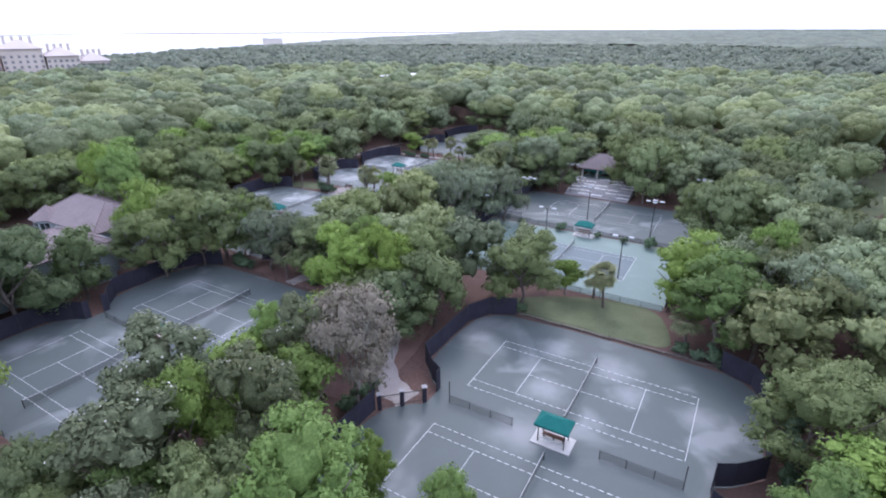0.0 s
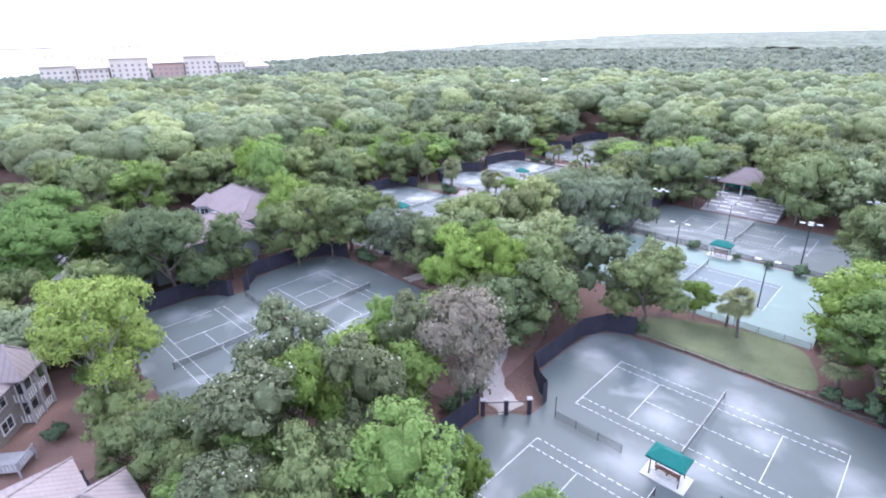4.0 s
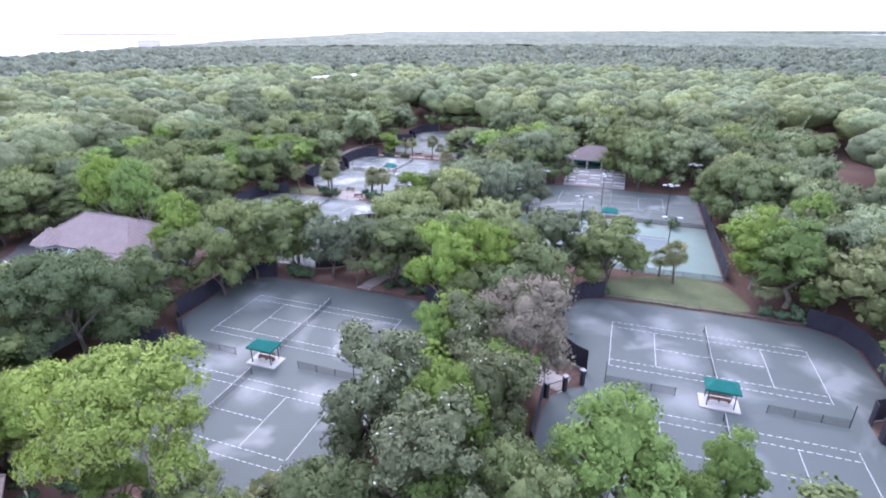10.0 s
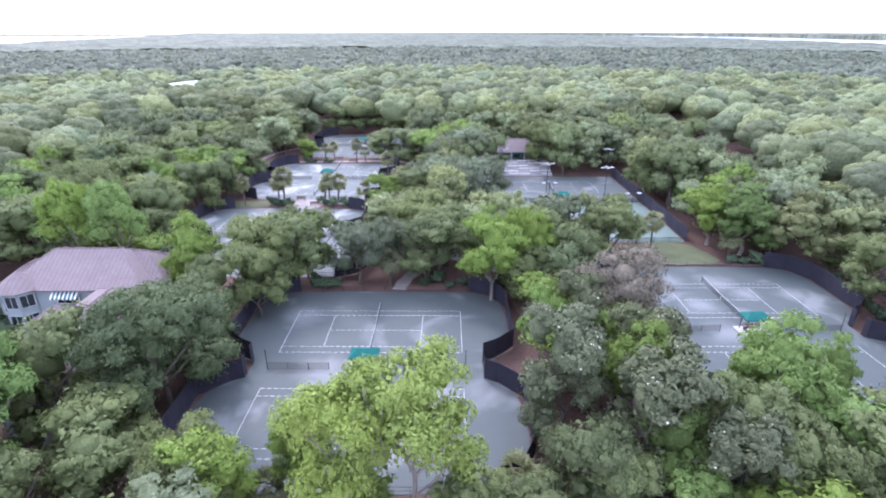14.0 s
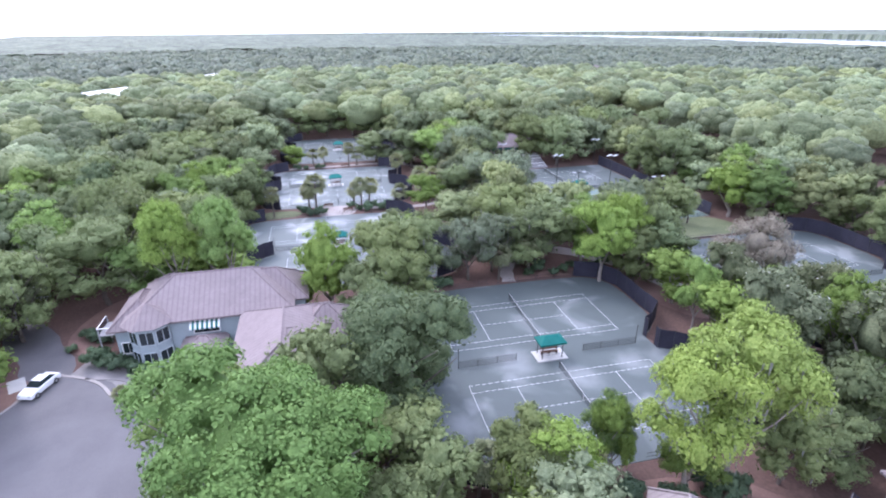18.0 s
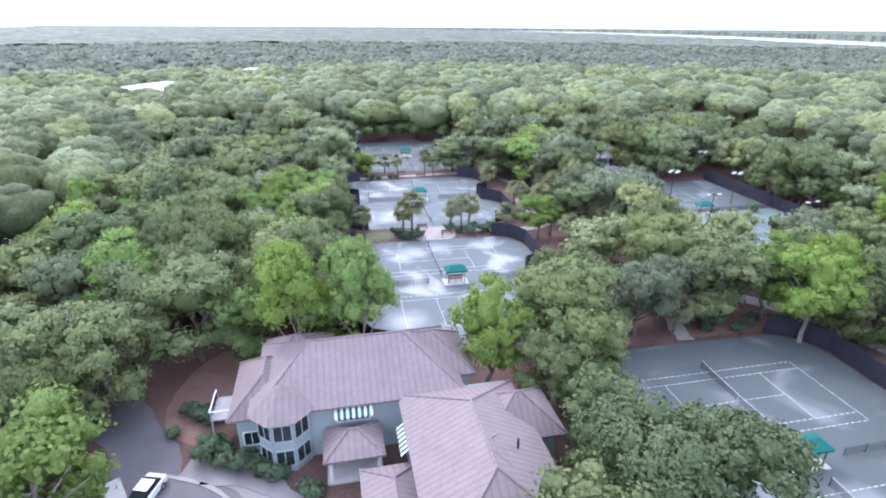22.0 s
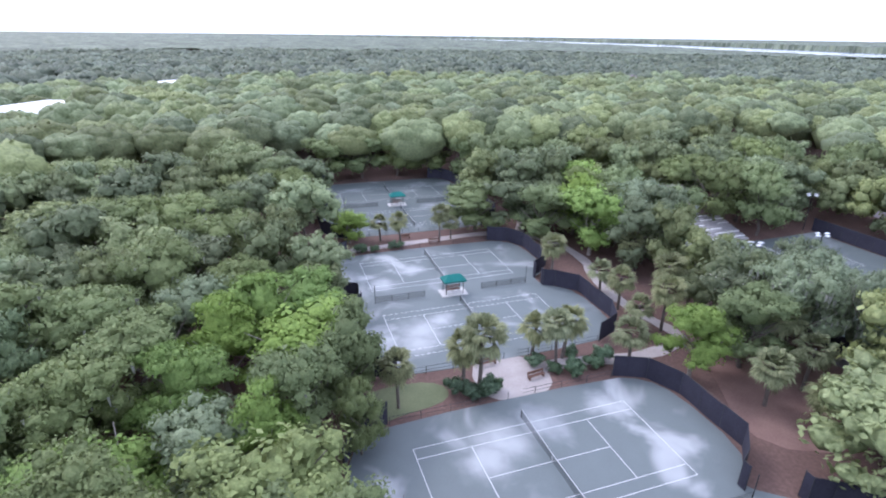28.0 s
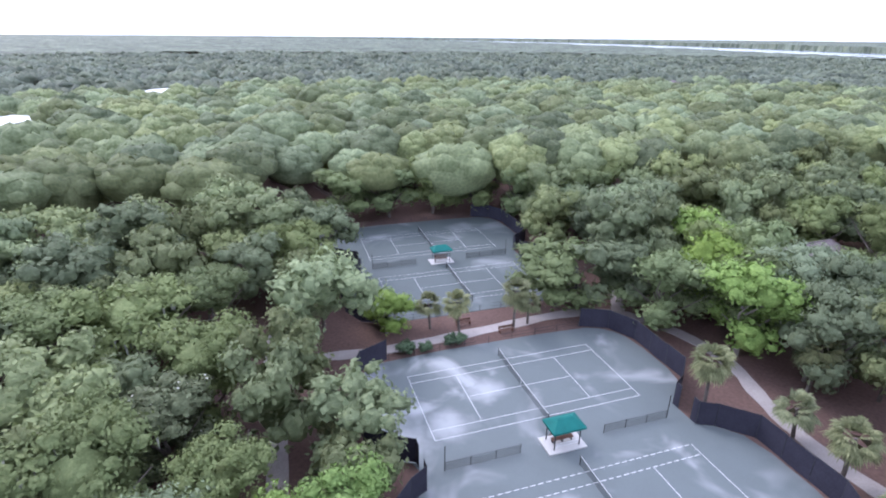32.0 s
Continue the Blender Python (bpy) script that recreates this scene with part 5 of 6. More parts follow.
tree_kind("oak", 1, "broad grey-green oak beside the courts", L_OAK, M_BARK, 6.0, 2.0, 15.0, 60, 77, 0.19, 0.25, 0.59, 60, puff=(0.15, 0.26))
tree_kind("oak2", 2, "spreading grey-green oak beside the courts", L_OAK, M_BARK, 6.5, 1.5, 14.0, 62, 75, 0.19, 0.25, 0.59, 60, puff=(0.14, 0.26))
tree_kind("oak3", 3, "tall oak with layered foliage", L_OAK, M_BARK, 5.5, 2.0, 16.0, 62, 72, 0.185, 0.2, 0.59, puff=(0.14, 0.25))
tree_kind("mossoak", 4, "grey live oak draped with hanging moss", L_MOSSY, M_BARK, 6.5, 1.5, 14.0, 64, 75, 0.174, 0.7, 0.55, 460, puff=(0.13, 0.24))
tree_kind("maple", 5, "fresh green maple in spring leaf", L_MAPLE, M_BARK_PALE, 5.5, 2.0, 15.0, 64, 75, 0.179, 0.12, 0.57, puff=(0.13, 0.24))
tree_kind("maple2", 6, "fresh green sweetgum in spring leaf", L_MAPLE, M_BARK_PALE, 5.0, 2.0, 15.0, 64, 72, 0.174, 0.15, 0.57, puff=(0.13, 0.23))
tree_kind("maple3", 13, "tall fresh green maple on a pale bare trunk", L_MAPLE, M_BARK_PALE, 5.5, 5.2, 15.0, 90, 94, 0.168, 0.15, 0.59, puff=(0.13, 0.23), trunk_r=0.24)
tree_kind("lime", 7, "tall yellow-green tree with pale bare limbs", L_LIME, M_BARK_PALE, 6.0, 6.6, 17.0, 96, 109, 0.162, 0.4, 0.46, 160, puff=(0.12, 0.22), trunk_r=0.26)
tree_kind("laurel", 8, "dense dark round laurel oak", L_LAUREL, M_BARK, 7.5, 0.8, 15.0, 150, 118, 0.179, 0.1, 0.66, puff=(0.12, 0.2))
tree_kind("magnolia", 9, "dark glossy magnolia with cream blossoms", L_MAGNOLIA, M_BARK, 5.0, 0.8, 16.0, 66, 87, 0.179, 0, 0.6, 0, 90, puff=(0.14, 0.25))
tree_kind("magnolia2", 10, "dark olive magnolia with a few blossoms", L_MAGNOLIA, M_BARK, 4.6, 0.8, 16.0, 64, 84, 0.179, 0, 0.6, 0, 36, puff=(0.14, 0.25))
tree_kind("grey", 11, "half-bare grey tree with twiggy crown", L_GREYTREE, M_BARK_PALE, 6.0, 4.0, 14.0, 60, 129, 0.157, 0.5, 0.42, 300, puff=(0.16, 0.28))
tree_kind("bigmaple", 12, "large spreading bright green tree", L_BIG, M_BARK_PALE, 11.0, 3.0, 21.0, 250, 148, 0.19, 0.2, 0.55, puff=(0.085, 0.15), trunk_r=0.45)
LITE = []
for i, (mat, lab, lo, hi, rad) in enumerate(((L_OAK, "grey-green oak in the wood", 3.0, 12.5, 6.0), (L_OAK, "rounded oak in the wood", 2.5, 11.0, 5.6), (L_MOSSY, "mossy live oak in the wood", 2.5, 11.5, 6.4), (L_MAPLE, "fresh green tree in the wood", 3.0, 13.0, 5.4), (L_OAK, "dark green oak in the wood", 3.5, 13.5, 6.2), (L_LAUREL, "dark evergreen in the wood", 2.5, 12.0, 5.6))):
    tree_kind("lite%d" % i, 30 + i, lab, mat, M_BARK if i != 3 else M_BARK_PALE, rad, lo * 0.4, hi + 3, 34, 46, 0.235, 0.2, 0.6, puff=(0.18, 0.3))
    LITE.append("lite%d" % i)


FARTHER = {"oak": "lite0", "mossoak": "lite2", "maple": "lite3", "magnolia": "lite5"}


def place_tree(key, x, y, r, zc, turn=None):
    if y > 58 and x > -92 and key not in LITE:
        key = FARTHER[key.rstrip("23")]
    t, r0, h0, used = TREES[key]
    s = r / r0
    h = (zc + 0.6 * r) / h0
    m = pose(x, y, 0, 0, 0, random.uniform(0, 360) if turn is None else turn) @ Matrix.Diagonal((s, s, h, 1))
    if not used:
        TREES[key][3] = True
        t.matrix_basis = m
        PLACED.append((x, y, r))
        return t
    PLACED.append((x, y, r))
    return copy_thing_scaled(t, m)


def copy_thing_scaled(t, m):
    s = t.scale.copy()
    t.scale = (1, 1, 1)
    c = copy_thing(t, m)
    t.scale = s
    return c


PLACED = []
OAKS = [(-27.1, 9.6, 5.3, 11), (-45.5, 6.7, 5, 10), (-76.2, -44.4, 4.3, 9), (-43.7, 7.6, 6.8, 10), (-70.3, 2.8, 6.9, 10), (-74.2, -6.5, 4.6, 9), (-65, -40.6, 3.3, 9), (-123.3, -1.5, 4.2, 9), (-122.5, 5, 6.4, 10), (-65.3, 9.3, 5.5, 10), (-69.3, -5.1, 4.6, 10), (-68.3, 1.4, 3.7, 9), (-120.5, 2.4, 5.3, 11), (-116.6, 28.9, 4.5, 12.8), (-114.3, 22.4, 4.9, 11.4), (-109.8, 27.7, 5.3, 12.3), (-114.5, 31.3, 6, 11), (-36, 80.3, 4.8, 9.8), (-35.5, 72.9, 5.2, 8.4), (-29.3, 77, 5.7, 9.3), (-108.3, 99.1, 6.2, 9), (-96.1, 112.2, 6.5, 9)]
OAKS += [(-30.4, 130.8, 5.4, 10.8), (-37.1, 135.8, 5.9, 9.4), (-38.1, 127.6, 6.3, 10.3), (-51.4, 86.2, 6.9, 9), (-39.9, 92.2, 4.8, 11.8), (-43.4, 80.6, 5.2, 10.4), (-34.5, 87.2, 5.6, 11.3), (21.1, -2.3, 5, 10), (10.7, 48.5, 6.4, 12), (-8.4, 76.4, 5.7, 12.8), (-5.2, 84.6, 6.2, 11.4), (-14, 83.2, 6.7, 12.3), (22.6, 98.8, 5, 12.8), (18, 105.1, 5.5, 11.4), (14.9, 97.9, 5.9, 12.3), (29.7, 87.1, 7.3, 12), (9.3, 59, 4.5, 12.8), (6, 52.9, 4.9, 11.4), (12.9, 53.1, 5.3, 12.3), (-119.9, 30.2, 5, 10.8), (-116.2, 23.3, 5.5, 9.4), (-112.2, 30, 5.9, 10.3)]
OAKS += [(-112.6, 11.4, 6.8, 11), (-67.2, 5.2, 6.6, 10.5), (-46.6, 16.1, 7.3, 9), (-49, 42.2, 5.3, 9), (-14.3, -39.8, 4.7, 9), (-29, -40.8, 3.7, 7), (-63.6, -39.8, 4.3, 8), (-40.6, -42.5, 3.6, 7), (-31.2, -39.1, 4.5, 8), (-36.1, -43.1, 3.2, 6), (-17, -37, 4, 11), (-11.6, 95.7, 6.5, 10), (9.7, 45.3, 6, 13), (-13.4, 14.4, 5.4, 10.2), (-97.2, 24.5, 5.2, 10.5), (-84.4, 142.9, 7, 9), (-74.6, 144.1, 7, 9.5), (-64.9, 143.7, 7, 10), (-55.7, 141.9, 7, 9.5), (-42.5, 132.1, 4.5, 10.8), (-45.5, 138.1, 4.9, 9.4), (-49.2, 132.4, 5.3, 10.3)]
OAKS += [(-61.2, 96.6, 7.2, 6.2), (-100.1, 45.2, 5.1, 9.5), (-114.7, 53.5, 6, 10), (-119.5, 62, 6.4, 10), (-113.7, 70.5, 6.3, 10), (-105.2, 68.2, 4.7, 9), (-118.2, 48.1, 5.7, 10), (-94.9, 42.6, 2.6, 7), (-124.8, 91.7, 7.4, 10), (-114.4, 93.1, 7.4, 10), (-107.4, 84.3, 6, 9), (-121.5, -9.2, 3.4, 4.4)]
MAPLES = [(-29.7, 3.5, 4.4, 12.8), (-35.6, 6.9, 4.8, 11.4), (-35.5, 0.1, 5.1, 12.3), (-62.6, -40.8, 4.9, 8), (-55.6, -38.3, 2.2, 9), (-90.4, -29.6, 6.5, 10), (-65.7, 8.2, 3.9, 10), (-123, 21.8, 5.9, 12), (-86.5, 97.1, 4.2, 5), (12.1, 17.8, 6.4, 11), (17.5, 33.2, 4, 13), (21.4, -12.5, 3.7, 9), (-9.4, 22.6, 2.7, 5), (8.4, 22.8, 6.3, 11), (-23, -42.1, 3.4, 7), (-55.3, -36.9, 2.7, 8), (-49.6, -41.4, 2.9, 6), (-23.3, -37.8, 3.9, 9), (-56, 42.8, 4.5, 7.4), (-100.6, 4.4, 4.3, 16.4), (-93.3, 3.9, 4.3, 16.4), (-79.6, -1.6, 4.9, 13.2)]
MAPLES += [(-46.3, 78.2, 6.2, 11), (-43.5, 88.4, 6, 10.5), (-36, 96, 6, 11), (-10.4, -25.6, 2.2, 8.6), (-24.3, -31.6, 4, 13.6), (-11.5, -31.6, 5.2, 13.4), (-31.1, -17.4, 2.8, 10.6), (-2.4, -26.8, 2.9, 9.4), (-5.2, -30.2, 2.6, 7.6), (11.9, 42, 3.2, 7), (-109.8, 47.9, 4.7, 10), (-102.9, 40.7, 3.6, 10), (-97.6, 62.8, 5.2, 8.4), (-106.9, 56.7, 4.8, 10)]
MOSSY = [(-31.8, 48.9, 5.2, 9.8), (-38.8, 52.9, 5.7, 8.4), (-38.8, 44.8, 6.1, 9.3), (-35.9, 80.3, 6.4, 10), (22, 24, 6.1, 10), (-56.5, 6, 5.4, 8.4), (-51.6, 8.2, 4.8, 8.8), (-37.3, 36.2, 5, 11.3), (-35.5, 43.8, 5.5, 9.9), (-43, 41.5, 5.9, 10.8), (-33.6, 75.8, 4.7, 10.8), (-38.6, 81.1, 5.1, 9.4), (-42.8, 69.9, 5.5, 10.3)]
MAGNOLIAS = [(-122.4, 6.6, 5.2, 10), (-47.8, 46.2, 4.3, 9), (-124.6, 77.5, 4.4, 10), (-109.9, 78.1, 4.8, 9), (-31.1, -29.7, 5, 13.6), (-25.2, -36.3, 5, 13), (-22, -26.8, 4.3, 13), (-20.3, -40.6, 4, 10.5), (-26.4, -17.1, 4, 11.6)]
TALL = [(-45.4, -41.2, 5.8, 15), (-50.8, -42.2, 4.8, 14)]
GREY = [(-20.8, -14.8, 5.8, 12.2)]
LAUREL = [(-73.1, -25.4, 8.2, 12.2)]
BIG = [(-85.4, -40, 11, 12)]
for i, (x, y, r, z) in enumerate(MAGNOLIAS):
    place_tree("magnolia" if i % 2 == 0 else "magnolia2", x, y, r, z)
for i, (x, y, r, z) in enumerate(MAPLES):
    place_tree("maple3" if z > 15 else ("maple", "maple2")[i % 2], x, y, r, z)
for i, (x, y, r, z) in enumerate(OAKS):
    place_tree(("oak", "oak2", "oak3")[i % 3], x, y, r, z)
for x, y, r, z in MOSSY:
    place_tree("mossoak", x, y, r, z)
for x, y, r, z in TALL:
    place_tree("lime", x, y, r, z)
for key, rows in (("laurel", LAUREL), ("grey", GREY), ("bigmaple", BIG)):
    for x, y, r, z in rows:
        place_tree(key, x, y, r, z)


def palm_kind(key, seed, height, fronds, size):
    rng = np.random.default_rng(seed)
    t = thing("palm_tree", "cabbage palm with a drooping grey-green fan crown", "palm tree", "palms by the courts", at=pose(0, 0, -60))
    bm = bmesh.new()
    for i in range(6):
        rod(bm, (0.05 * i, 0.03 * math.sin(i), -0.2 + height * i / 6), (0.05 * (i + 1), 0.03 * math.sin(i + 1), -0.2 + height * (i + 1) / 6 + 0.06), 0.21 - 0.008 * i, 0.2 - 0.008 * i, 8)
    part("trunk", bm, M_BARK, t)
    top = np.array([0.3, 0, height - 0.2])
    qs = []
    for k in range(fronds):
        a = rng.random() * 2 * math.pi
        lift = rng.uniform(-0.85, 1.3)
        d = np.array([math.cos(a) * math.cos(lift), math.sin(a) * math.cos(lift), math.sin(lift)])
        stem = top + d * size * rng.uniform(0.45, 0.62)
        side = unit(np.cross(d, [0, 0, 1.0]))
        for j in range(13):
            b = (j - 6) / 6 * 1.35
            e = unit(d * math.cos(b) + side * math.sin(b))
            L = size * rng.uniform(0.5, 0.72) * (1 - 0.25 * abs(b))
            m1 = stem + e * L * 0.55
            tip = stem + e * L - np.array([0, 0, 0.32 * L])
            w = np.cross(e, np.cross(side, d)) * 0.05 * size
            qs.append(np.stack([stem, m1 - w, tip, m1 + w]))
    part("crown", quads_mesh("crown", np.array(qs)), L_PALM, t)
    TREES[key] = [t, 1.0, 1.0, False]


palm_kind("palm", 21, 5.0, 60, 2.0)
palm_kind("palm2", 22, 6.2, 64, 2.2)
palm_kind("palm3", 23, 4.0, 56, 2.0)


def place_palm(key, x, y, s):
    t, _, _, used = TREES[key]
    m = pose(x, y, 0, random.uniform(-4, 4), random.uniform(-4, 4), random.uniform(0, 360)) @ Matrix.Diagonal((s, s, s, 1))
    PLACED.append((x, y, 2.0))
    if used:
        return copy_thing_scaled(t, m)
    TREES[key][3] = True
    t.matrix_basis = m


PALMS = [(-82.1, 49, 1.1), (-80.6, 48.2, 1.2), (-71.8, 52.1, 1.05), (-68.4, 50.7, 1.1), (-70, 49.4, 0.95), (-60.9, 47.5, 1.1), (-52.3, 35.8, 1.1), (-58.1, 71, 1), (-53.5, 64.3, 1), (-54.1, 59.1, 1.05), (-52.2, 52.2, 1.05), (-54.7, 53.3, 0.95), (-44.7, 69.7, 1.15), (-39.8, 71.9, 1.15), (-43.1, 71.4, 1.1), (-45.7, 54.7, 1.1), (-47.1, 57.3, 1.1), (-80.6, 96.4, 0.95), (-77.2, 94.2, 0.95), (-70, 92.6, 0.95), (-67.4, 93.5, 0.85), (-102.5, -16.4, 0.5)]
PALMS += [(-99.3, 86.1, 1.05), (-96.3, 78.4, 1), (-97.1, 98.6, 1.2), (-94.3, 99.9, 1.1), (9, 15.8, 1.05), (16.6, 16.4, 1.25), (-3.1, 21.2, 0.95), (-5.2, 23.4, 0.9), (-51.5, 4.8, 1), (-45.6, 5.6, 1), (-36.5, -39, 1.1), (-46, 36.4, 1.1), (-44.2, 41, 1.15), (-49.6, 32, 1), (-64.5, -39.6, 0.9), (-68, -37.6, 0.85), (-58, -39, 0.9), (-37.6, -42, 1), (-89.9, 48, 0.9), (-38.6, 66, 1.1), (-53.3, 43.3, 1)]
for i, (x, y, s) in enumerate(PALMS):
    place_palm(("palm", "palm2", "palm3")[i % 3], x, y, s)

# low shrubs along fences and banks
rng = np.random.default_rng(77)
shrub0 = thing("shrub", "low dark green shrub beside a court", "shrub", "shrubs by the courts", at=pose(0, 0, -60))
part("foliage", soft_mesh("foliage", crown_quads(rng, 1.2, 0.1, 1.7, 10, 26, 0.13, 0, 0.72, 1.0, (0.28, 0.45), 10)), L_SHRUB, shrub0)
part("stem", rod(bmesh.new(), (0, 0, -0.1), (0, 0, 0.8), 0.06, 0.03), M_BARK, shrub0)
SHRUBS = [(-81.8, 47.2), (-80, 47), (-78.9, 47.7), (-83.4, 48.3), (-70.8, 48.4), (-68.9, 47.2), (-65.8, 47.8), (-64, 48.6), (-67.2, 50.8), (-72.5, 50.4), (-27.8, 49.4), (-19.4, 49.6), (-11.6, 49.2), (-6.4, 49), (-1.6, 48.6), (-13.4, 13.9), (-16, 13.4), (-85.3, 91.4), (-82.9, 91.1), (-79.6, 91.5), (-78.2, 91.8)]
SHRUBS += [(-46 + 2.1 * i, 5.2 + 1.2 * math.sin(i * 2.0)) for i in range(9)] + [(-21.5 + 0.4 * math.sin(i), -16 + 2.3 * i) for i in range(3)] + [(-109 + 1.7 * i, -6.2 - 0.9 * i) for i in range(5)]
SHRUBS += [(8.5 + 2.2 * i, 13.9 - 0.12 * i * i) for i in range(5)] + [(20.6 + 0.5 * math.sin(2 * i), 8 - 2.4 * i) for i in range(14)]
SHRUBS += [(-66 + 2.3 * i, -41.5 + 1.3 * math.sin(1.7 * i)) for i in range(9)] + [(-60.5 - 0.6 * i, 4.6 + 0.3 * math.sin(3 * i)) for i in range(6)]
SHRUBS += [(-46.8, -43.9), (-47.8, -42.4), (-48.9, -47.2), (-45.4, -42.2), (-109.5, -0.5), (-110.4, 0.6)]
SHRUBS += [(-108.4, -5.0), (-107.2, -5.8), (-105.6, -6.8), (-104.4, -7.8), (-103.4, -8.8), (-112.2, 1.1), (-111.0, 0.2), (-99.6, -11.8), (-98.8, -12.8), (-113.0, -2.0)]
for i, (x, y) in enumerate(SHRUBS):
    s = 0.75 + 0.6 * rng.random()
    m = pose(x, y, 0, 0, 0, 360 * rng.random()) @ Matrix.Diagonal((s, s, s * (0.8 + 0.4 * rng.random()), 1))
    if i == 0:
        shrub0.matrix_basis = m
    else:
        copy_thing_scaled(shrub0, m)

# ---- the wood between and round the courts ----
def inside(pts, x, y):
    hit = False
    for (x0, y0), (x1, y1) in zip(pts, pts[1:] + pts[:1]):
        if (y0 > y) != (y1 > y) and x < (x1 - x0) * (y - y0) / (y1 - y0) + x0:
            hit = not hit
    return hit


CLEAR = [ROAD, [(-120, -8), (-118.5, -2), (-114.5, 6), (-111, 13), (-104, 8), (-108, -2), (-103, -10)], [(-19, 13), (-13, 21), (-4, 25), (5, 26), (8, 13)], [(-94, 45), (-81, 46), (-81, 55), (-94, 55)], [(-82, 46), (-60, 46), (-48, 54), (-46, 62), (-44, 80), (-46, 100), (-54, 100), (-56, 58), (-82, 58)],
         [(-97, 93), (-56, 93), (-50, 99), (-62, 105), (-97, 103)], [(-109, -24), (-74, -24), (-74, 6), (-109, 6)], [(-80, -68), (-20, -68), (-20, -43), (-60, -43)], [(-29, 74), (-10, 74), (-12, 96), (-28, 96)],
         [(27, 50), (34, 48), (44, 84), (52, 140), (42, 140), (30, 100), (24, 84)], [(-118, -8), (-108, -8), (-126, 20), (-132, 16)], [(-24, -14), (-20, -14), (-20, 2), (-30, 10), (-24, 0)], [(-30, 58), (-26, 58), (-26, 96), (-30, 96)], [(-58, 28), (-50, 28), (-48, 44), (-56, 44)],
         [(-107, 84), (-97, 84), (-97, 106), (-107, 106)], [(-72, -46), (-38, -46), (-34, -38), (-72, -38)], [(-18, -33.5), (14, -33.5), (14, -28), (-18, -28)]]
LOCAL = [(m.inverted(), e) for m, e in COURTS]


def free(x, y, margin):
    for inv, e in LOCAL:
        p = inv @ Vector((x, y, 0))
        for dx, dy in ((0, 0), (margin, 0), (-margin, 0), (0, margin), (0, -margin)):
            if inside(e, p.x + dx, p.y + dy):
                return False
    return not any(inside(c, x, y) for c in CLEAR)


rng = np.random.default_rng(5)
NEAR = (-142, -64, 36, 130)
count = 0
REST = []
for _ in range(12000):
    x, y = rng.uniform(NEAR[0], NEAR[2]), rng.uniform(NEAR[1], NEAR[3])
    r = rng.uniform(4.0, 7.2)
    if not free(x, y, r * 0.62 + 0.8) or to_sea(x, y) > -10:
        continue
    if any((x - a) ** 2 + (y - b) ** 2 < (0.54 * (r + c)) ** 2 for a, b, c in PLACED):
        continue
    zc = rng.uniform(7.0, 12.4) if y > -30 else rng.uniform(6.4, 8.6)
    if (x < -86 and y < 66) or (y < 8 and x < 34):
        if count < 150:
            place_tree(LITE[int(rng.choice(6, p=[0.3, 0.24, 0.03, 0.31, 0.08, 0.04] if x < -86 and y > 8 else [0.25, 0.19, 0.09, 0.24, 0.14, 0.09]))], x, y, r, zc)
            count += 1
    else:
        REST.append((x, y, r, zc + 0.6 * r))
        PLACED.append((x, y, r))

# ---- woods beyond, joined ----
def dome(rng, puffs, rings, segs, leaves, leaf, body_rings=4):
    """One rounded crown of unit radius with its top near zero: quads and their soft corner normals."""
    base = blob_quads(rng, np.array([0, 0, -0.85]), np.array([0.9, 0.9, 0.72]), body_rings, 8, 0.07)
    qs, ns = [base], [unit(base - [0, 0, -0.85])]
    for k in range(puffs):
        a = k * 2.399 + rng.uniform(-0.3, 0.3)
        up = 1 - (k + 0.4) / puffs * 1.1
        side = math.sqrt(max(0.0, 1 - up * up)) * rng.uniform(0.58, 0.76)
        rp = rng.uniform(0.27, 0.42)
        c = np.array([math.cos(a) * side, math.sin(a) * side, -0.78 + 0.52 * up + rng.uniform(-0.06, 0.06)])
        body = blob_quads(rng, c, np.array([rp, rp, rp * 0.8]), rings, segs, 0.1)
        body = body[body.mean(1)[:, 2] > c[2] - 0.45 * rp]
        qs.append(body)
        ns.append(unit(unit(body - c) * 0.85 + unit(body - [0, 0, -1.0]) * 0.35))
        if leaves:
            q = unit(rng.normal(size=(leaves, 3)) + [0, 0, 0.6])
            n = unit(q + 0.5 * rng.normal(size=q.shape))
            n = np.where((n * q).sum(1, keepdims=True) < 0, -n, n)
            p = c + q * rp * rng.uniform(0.9, 1.1, (leaves, 1)) * [1, 1, 0.8]
            qs.append(leaf_quads(rng, p, n, leaf * rng.uniform(0.6, 1.3, leaves)))
            ns.append(np.repeat(unit(q * 0.85 + unit(p - [0, 0, -1.0]) * 0.35 + n * 0.2)[:, None], 4, 1))
    return np.concatenate(qs), np.concatenate(ns)


def wood(name, rows, kinds, seed, mat):
    """Rounded crowns of a few kinds, turned and sized for each site, joined."""
    rng = np.random.default_rng(seed)
    out, soft, tint = [], [], []
    for x, y, r, h in rows:
        q, n = kinds[rng.integers(0, len(kinds))]
        a = rng.random() * 6.283
        turn = np.array([[math.cos(a), math.sin(a), 0], [-math.sin(a), math.cos(a), 0], [0, 0, 1]])
        out.append((q * [r, r * rng.uniform(0.85, 1.15), r * rng.uniform(0.75, 0.95)]) @ turn + [x, y, h])
        soft.append(n @ turn)
        tint.append(np.full(len(q), rng.random()))
    return part(name, quads_mesh(name, np.concatenate(out), np.concatenate(tint), np.concatenate(soft)), mat)


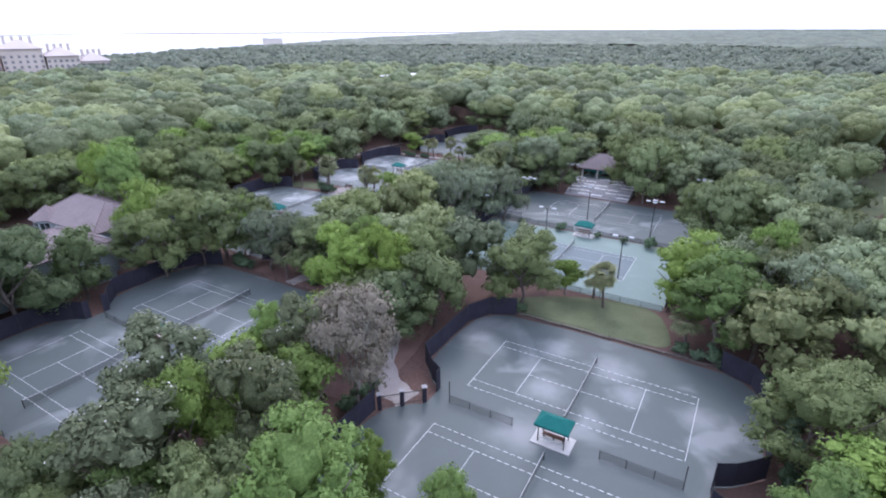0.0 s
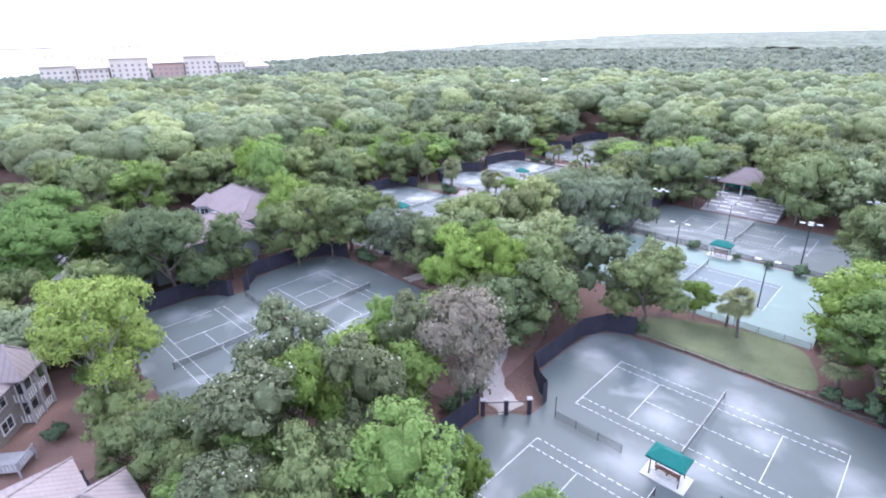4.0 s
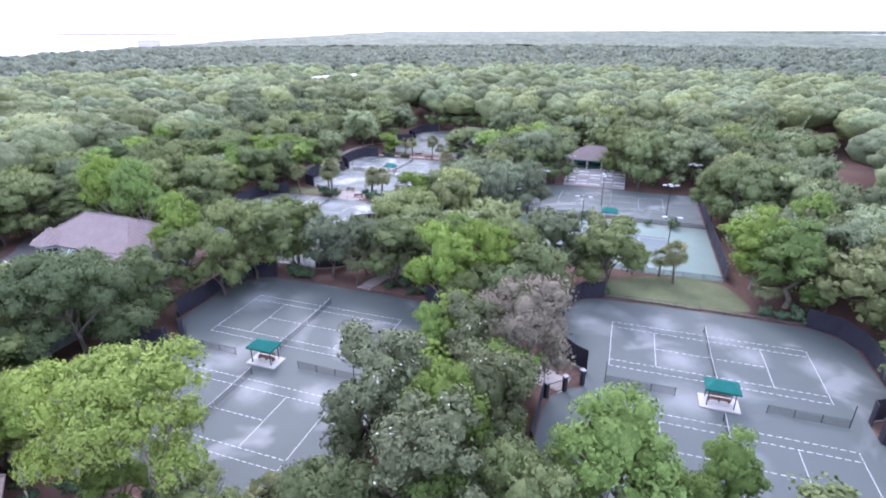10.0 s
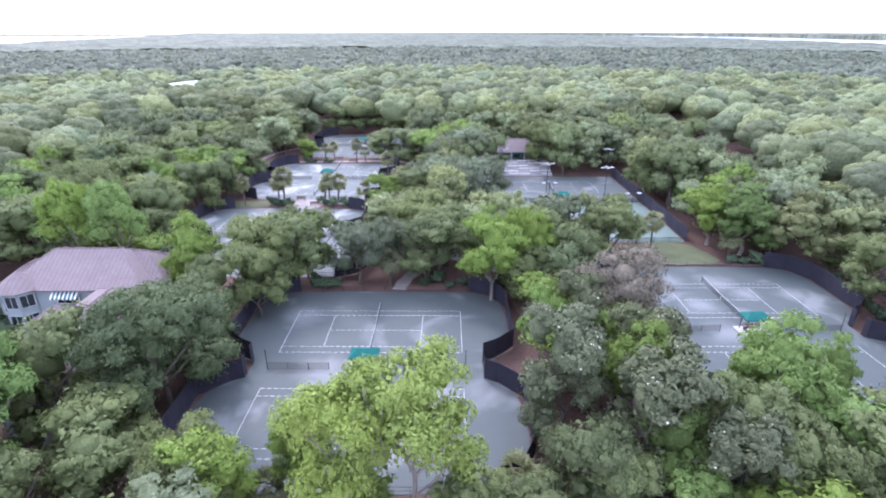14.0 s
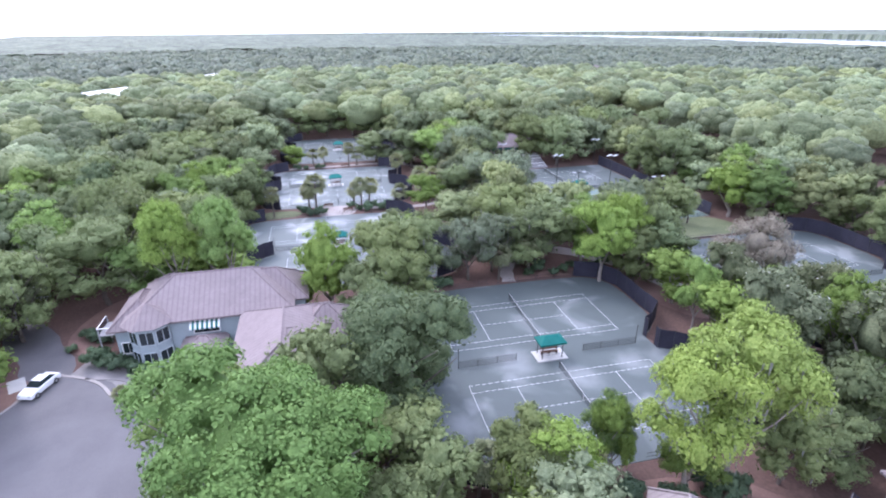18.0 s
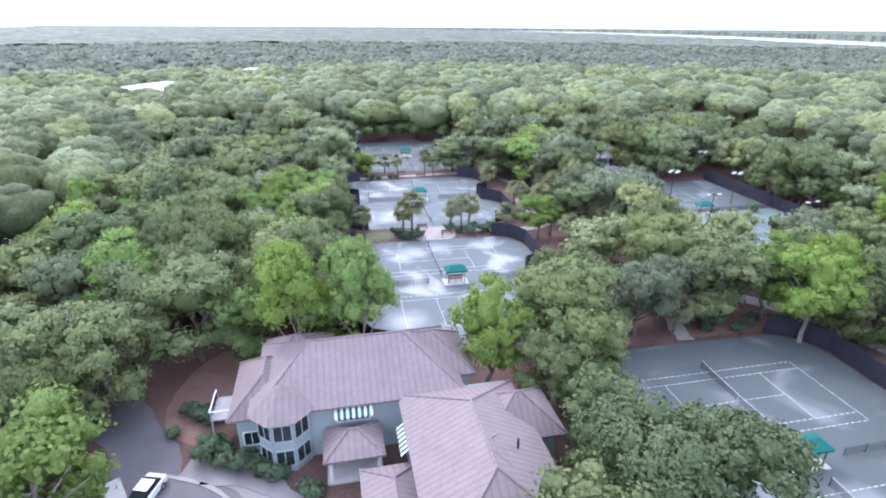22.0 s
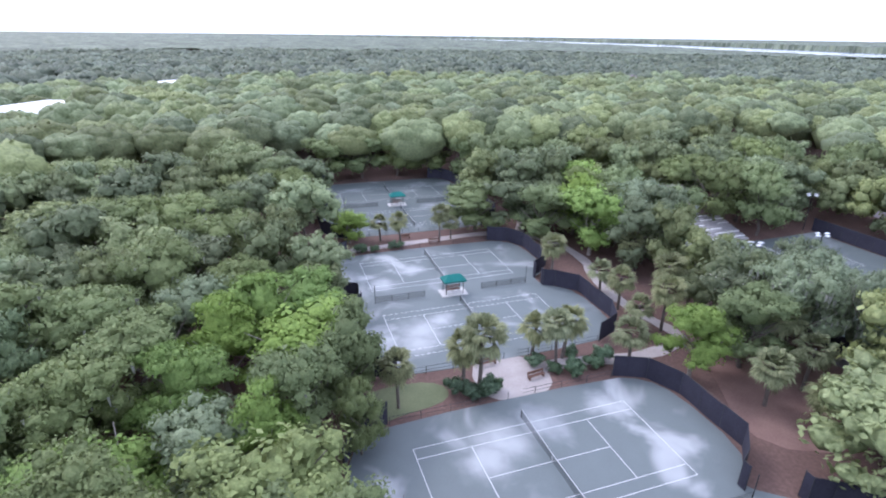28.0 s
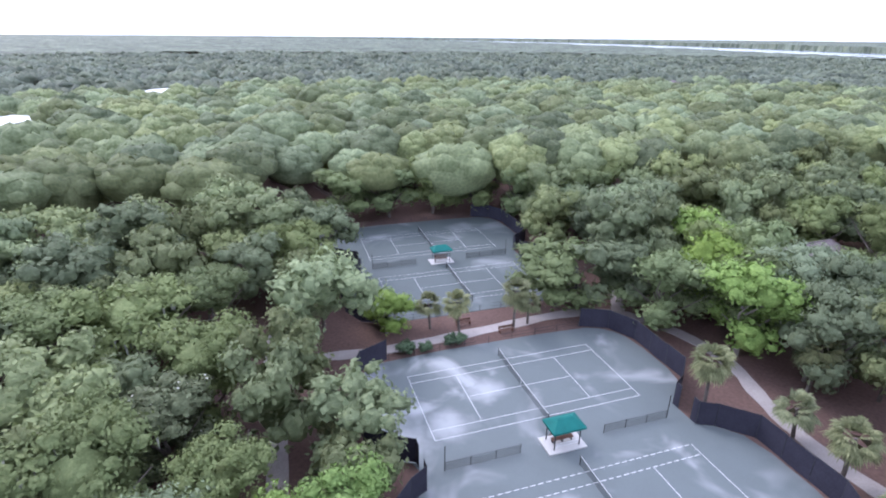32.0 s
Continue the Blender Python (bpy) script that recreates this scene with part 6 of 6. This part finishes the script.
def scatter(r0, r1, step, seed, a0=-72, a1=104, cx=-45, cy=0):
    """Jittered tree sites in a ring sector round the courts, ahead of the flight; angles left of +y."""
    rng = np.random.default_rng(seed)
    rows = []
    n = int(2 * r1 / step)
    for i in range(n):
        for j in range(n):
            x, y = cx - r1 + (i + rng.random() * 0.9) * step, cy - r1 + (j + rng.random() * 0.9) * step
            d = math.hypot(x - cx, y - cy)
            ang = math.degrees(math.atan2(-(x - cx), y - cy))
            if not (r0 <= d < r1 and a0 < ang < a1):
                continue
            if NEAR[0] - 2 < x < NEAR[2] + 2 and NEAR[1] - 12 < y < NEAR[3] + 2:
                continue
            if to_sea(x, y) > -16 or not free(x, y, 2) or math.hypot(x + 172, y - 222) < 19 or math.hypot(x + 166, y - 206) < 14 or math.hypot(x + 133, y - 306) < 16 or math.hypot(x + 437, y - 105) < 60:
                continue
            grove = 1 + 1.6 * noise.noise(Vector((x / 60, y / 60, 3.3)))
            k = rng.random()
            rows.append((x, y, step * (0.56 + 0.3 * k), (14.2 + 2.0 * rng.random() + grove) if r0 > 300 else (11.8 + 3.4 * rng.random() + 2.4 * k + grove)))
    return rows


def grove(name, rows, seed):
    """Full leafy crowns of a few kinds, turned and sized for each site, joined."""
    rng = np.random.default_rng(seed)
    kinds = [crown_quads(np.random.default_rng(90 + i), 6.0, 1.8, 14.5, 26, 26, 0.33, 0.2, 0.66, 1.0, (0.2, 0.32), 40) for i in range(5)]
    out, soft, tint = [], [], []
    for x, y, r, h in rows:
        q, n = kinds[rng.integers(0, 5)]
        a = rng.random() * 6.283
        turn = np.array([[math.cos(a), math.sin(a), 0], [-math.sin(a), math.cos(a), 0], [0, 0, 1]])
        out.append((q * [r / 6, r / 6, h / 14.5]) @ turn + [x, y, 0])
        soft.append(n @ turn)
        tint.append(np.full(len(q), rng.random()))
    return part(name, quads_mesh(name, np.concatenate(out), np.concatenate(tint), np.concatenate(soft)), L_WOODS)


w0 = grove("woodland", REST, 60)
tagged(w0, "mixed green trees close round the farther courts", "woodland", kind="stuff")
full = [dome(np.random.default_rng(200 + i), 13, 3, 6, 5, 0.06) for i in range(6)]
w1 = wood("woodland", scatter(60, 330, 10.4, 41), full, 61, L_WOODS)
tagged(w1, "dense green mixed wood beyond the courts", "woodland", kind="stuff")
small = [dome(np.random.default_rng(220 + i), 7, 2, 6, 0, 0.0, 3) for i in range(6)]
w2 = wood("woodland", scatter(330, 800, 14.0, 42, -62, 92), small, 62, L_FAR)
tagged(w2, "continuous canopy of distant green woods", "woodland", kind="stuff")


def canopy(r0, r1, na, nr, a0, a1, cx=-45, cy=0):
    """The far canopy as one rolling, lumpy sheet of crowns."""
    rng = np.random.default_rng(9)
    ang = np.radians(np.linspace(a0, a1, na))
    rad = r0 * (r1 / r0) ** np.linspace(0, 1, nr)
    A, R = np.meshgrid(ang, rad, indexing="ij")
    A = A + rng.normal(size=A.shape) * (ang[1] - ang[0]) * 0.3
    X, Y = cx - np.sin(A) * R, cy + np.cos(A) * R
    Z = np.empty_like(X)
    for i in range(na):
        for j in range(nr):
            x, y = X[i, j], Y[i, j]
            k = 15.0 if R[i, j] < 1500 else 34.0
            v = noise.voronoi(Vector((x / k, y / k, 0.5)))[0][0]
            z = 11.0 + 5.0 * math.sqrt(max(0.0, 1 - min(1.0, v) ** 2)) + 2.0 * noise.noise(Vector((x / 90, y / 90, 1.0)))
            if to_sea(x, y) > -14 or inside(RIVER, x, y):
                z = -3.0
            Z[i, j] = z
    P = np.stack([X, Y, Z], -1)
    q = np.stack([P[:-1, :-1], P[:-1, 1:], P[1:, 1:], P[1:, :-1]], 2).reshape(-1, 4, 3)
    q = q[~(q[:, :, 2] < -2).all(1)]
    c = q.mean(1)
    tint = np.array([0.5 + 0.9 * noise.noise(Vector((x / 45, y / 45, 7.0))) + 0.35 * (noise.cell(Vector((x / 12, y / 12, 2.0))) - 0.0) for x, y, _ in c])
    flat = unit(np.cross(q[:, 2] - q[:, 0], q[:, 3] - q[:, 1]))
    flat *= np.sign(flat[:, 2:3])
    return quads_mesh("far_woodland", q, np.clip(tint, 0, 1), np.repeat(unit(flat + np.array([0, 0, 0.35]))[:, None], 4, 1))


far = part("far_woodland", canopy(770, 4850, 760, 230, -62, 92), L_FAR)
tagged(far, "far dark-green forest reaching the horizon", "woodland", kind="stuff")
for t, _, _, used in TREES.values():
    if not used:
        for o in list(t.children_recursive):
            bpy.data.objects.remove(o)
        bpy.data.objects.remove(t)
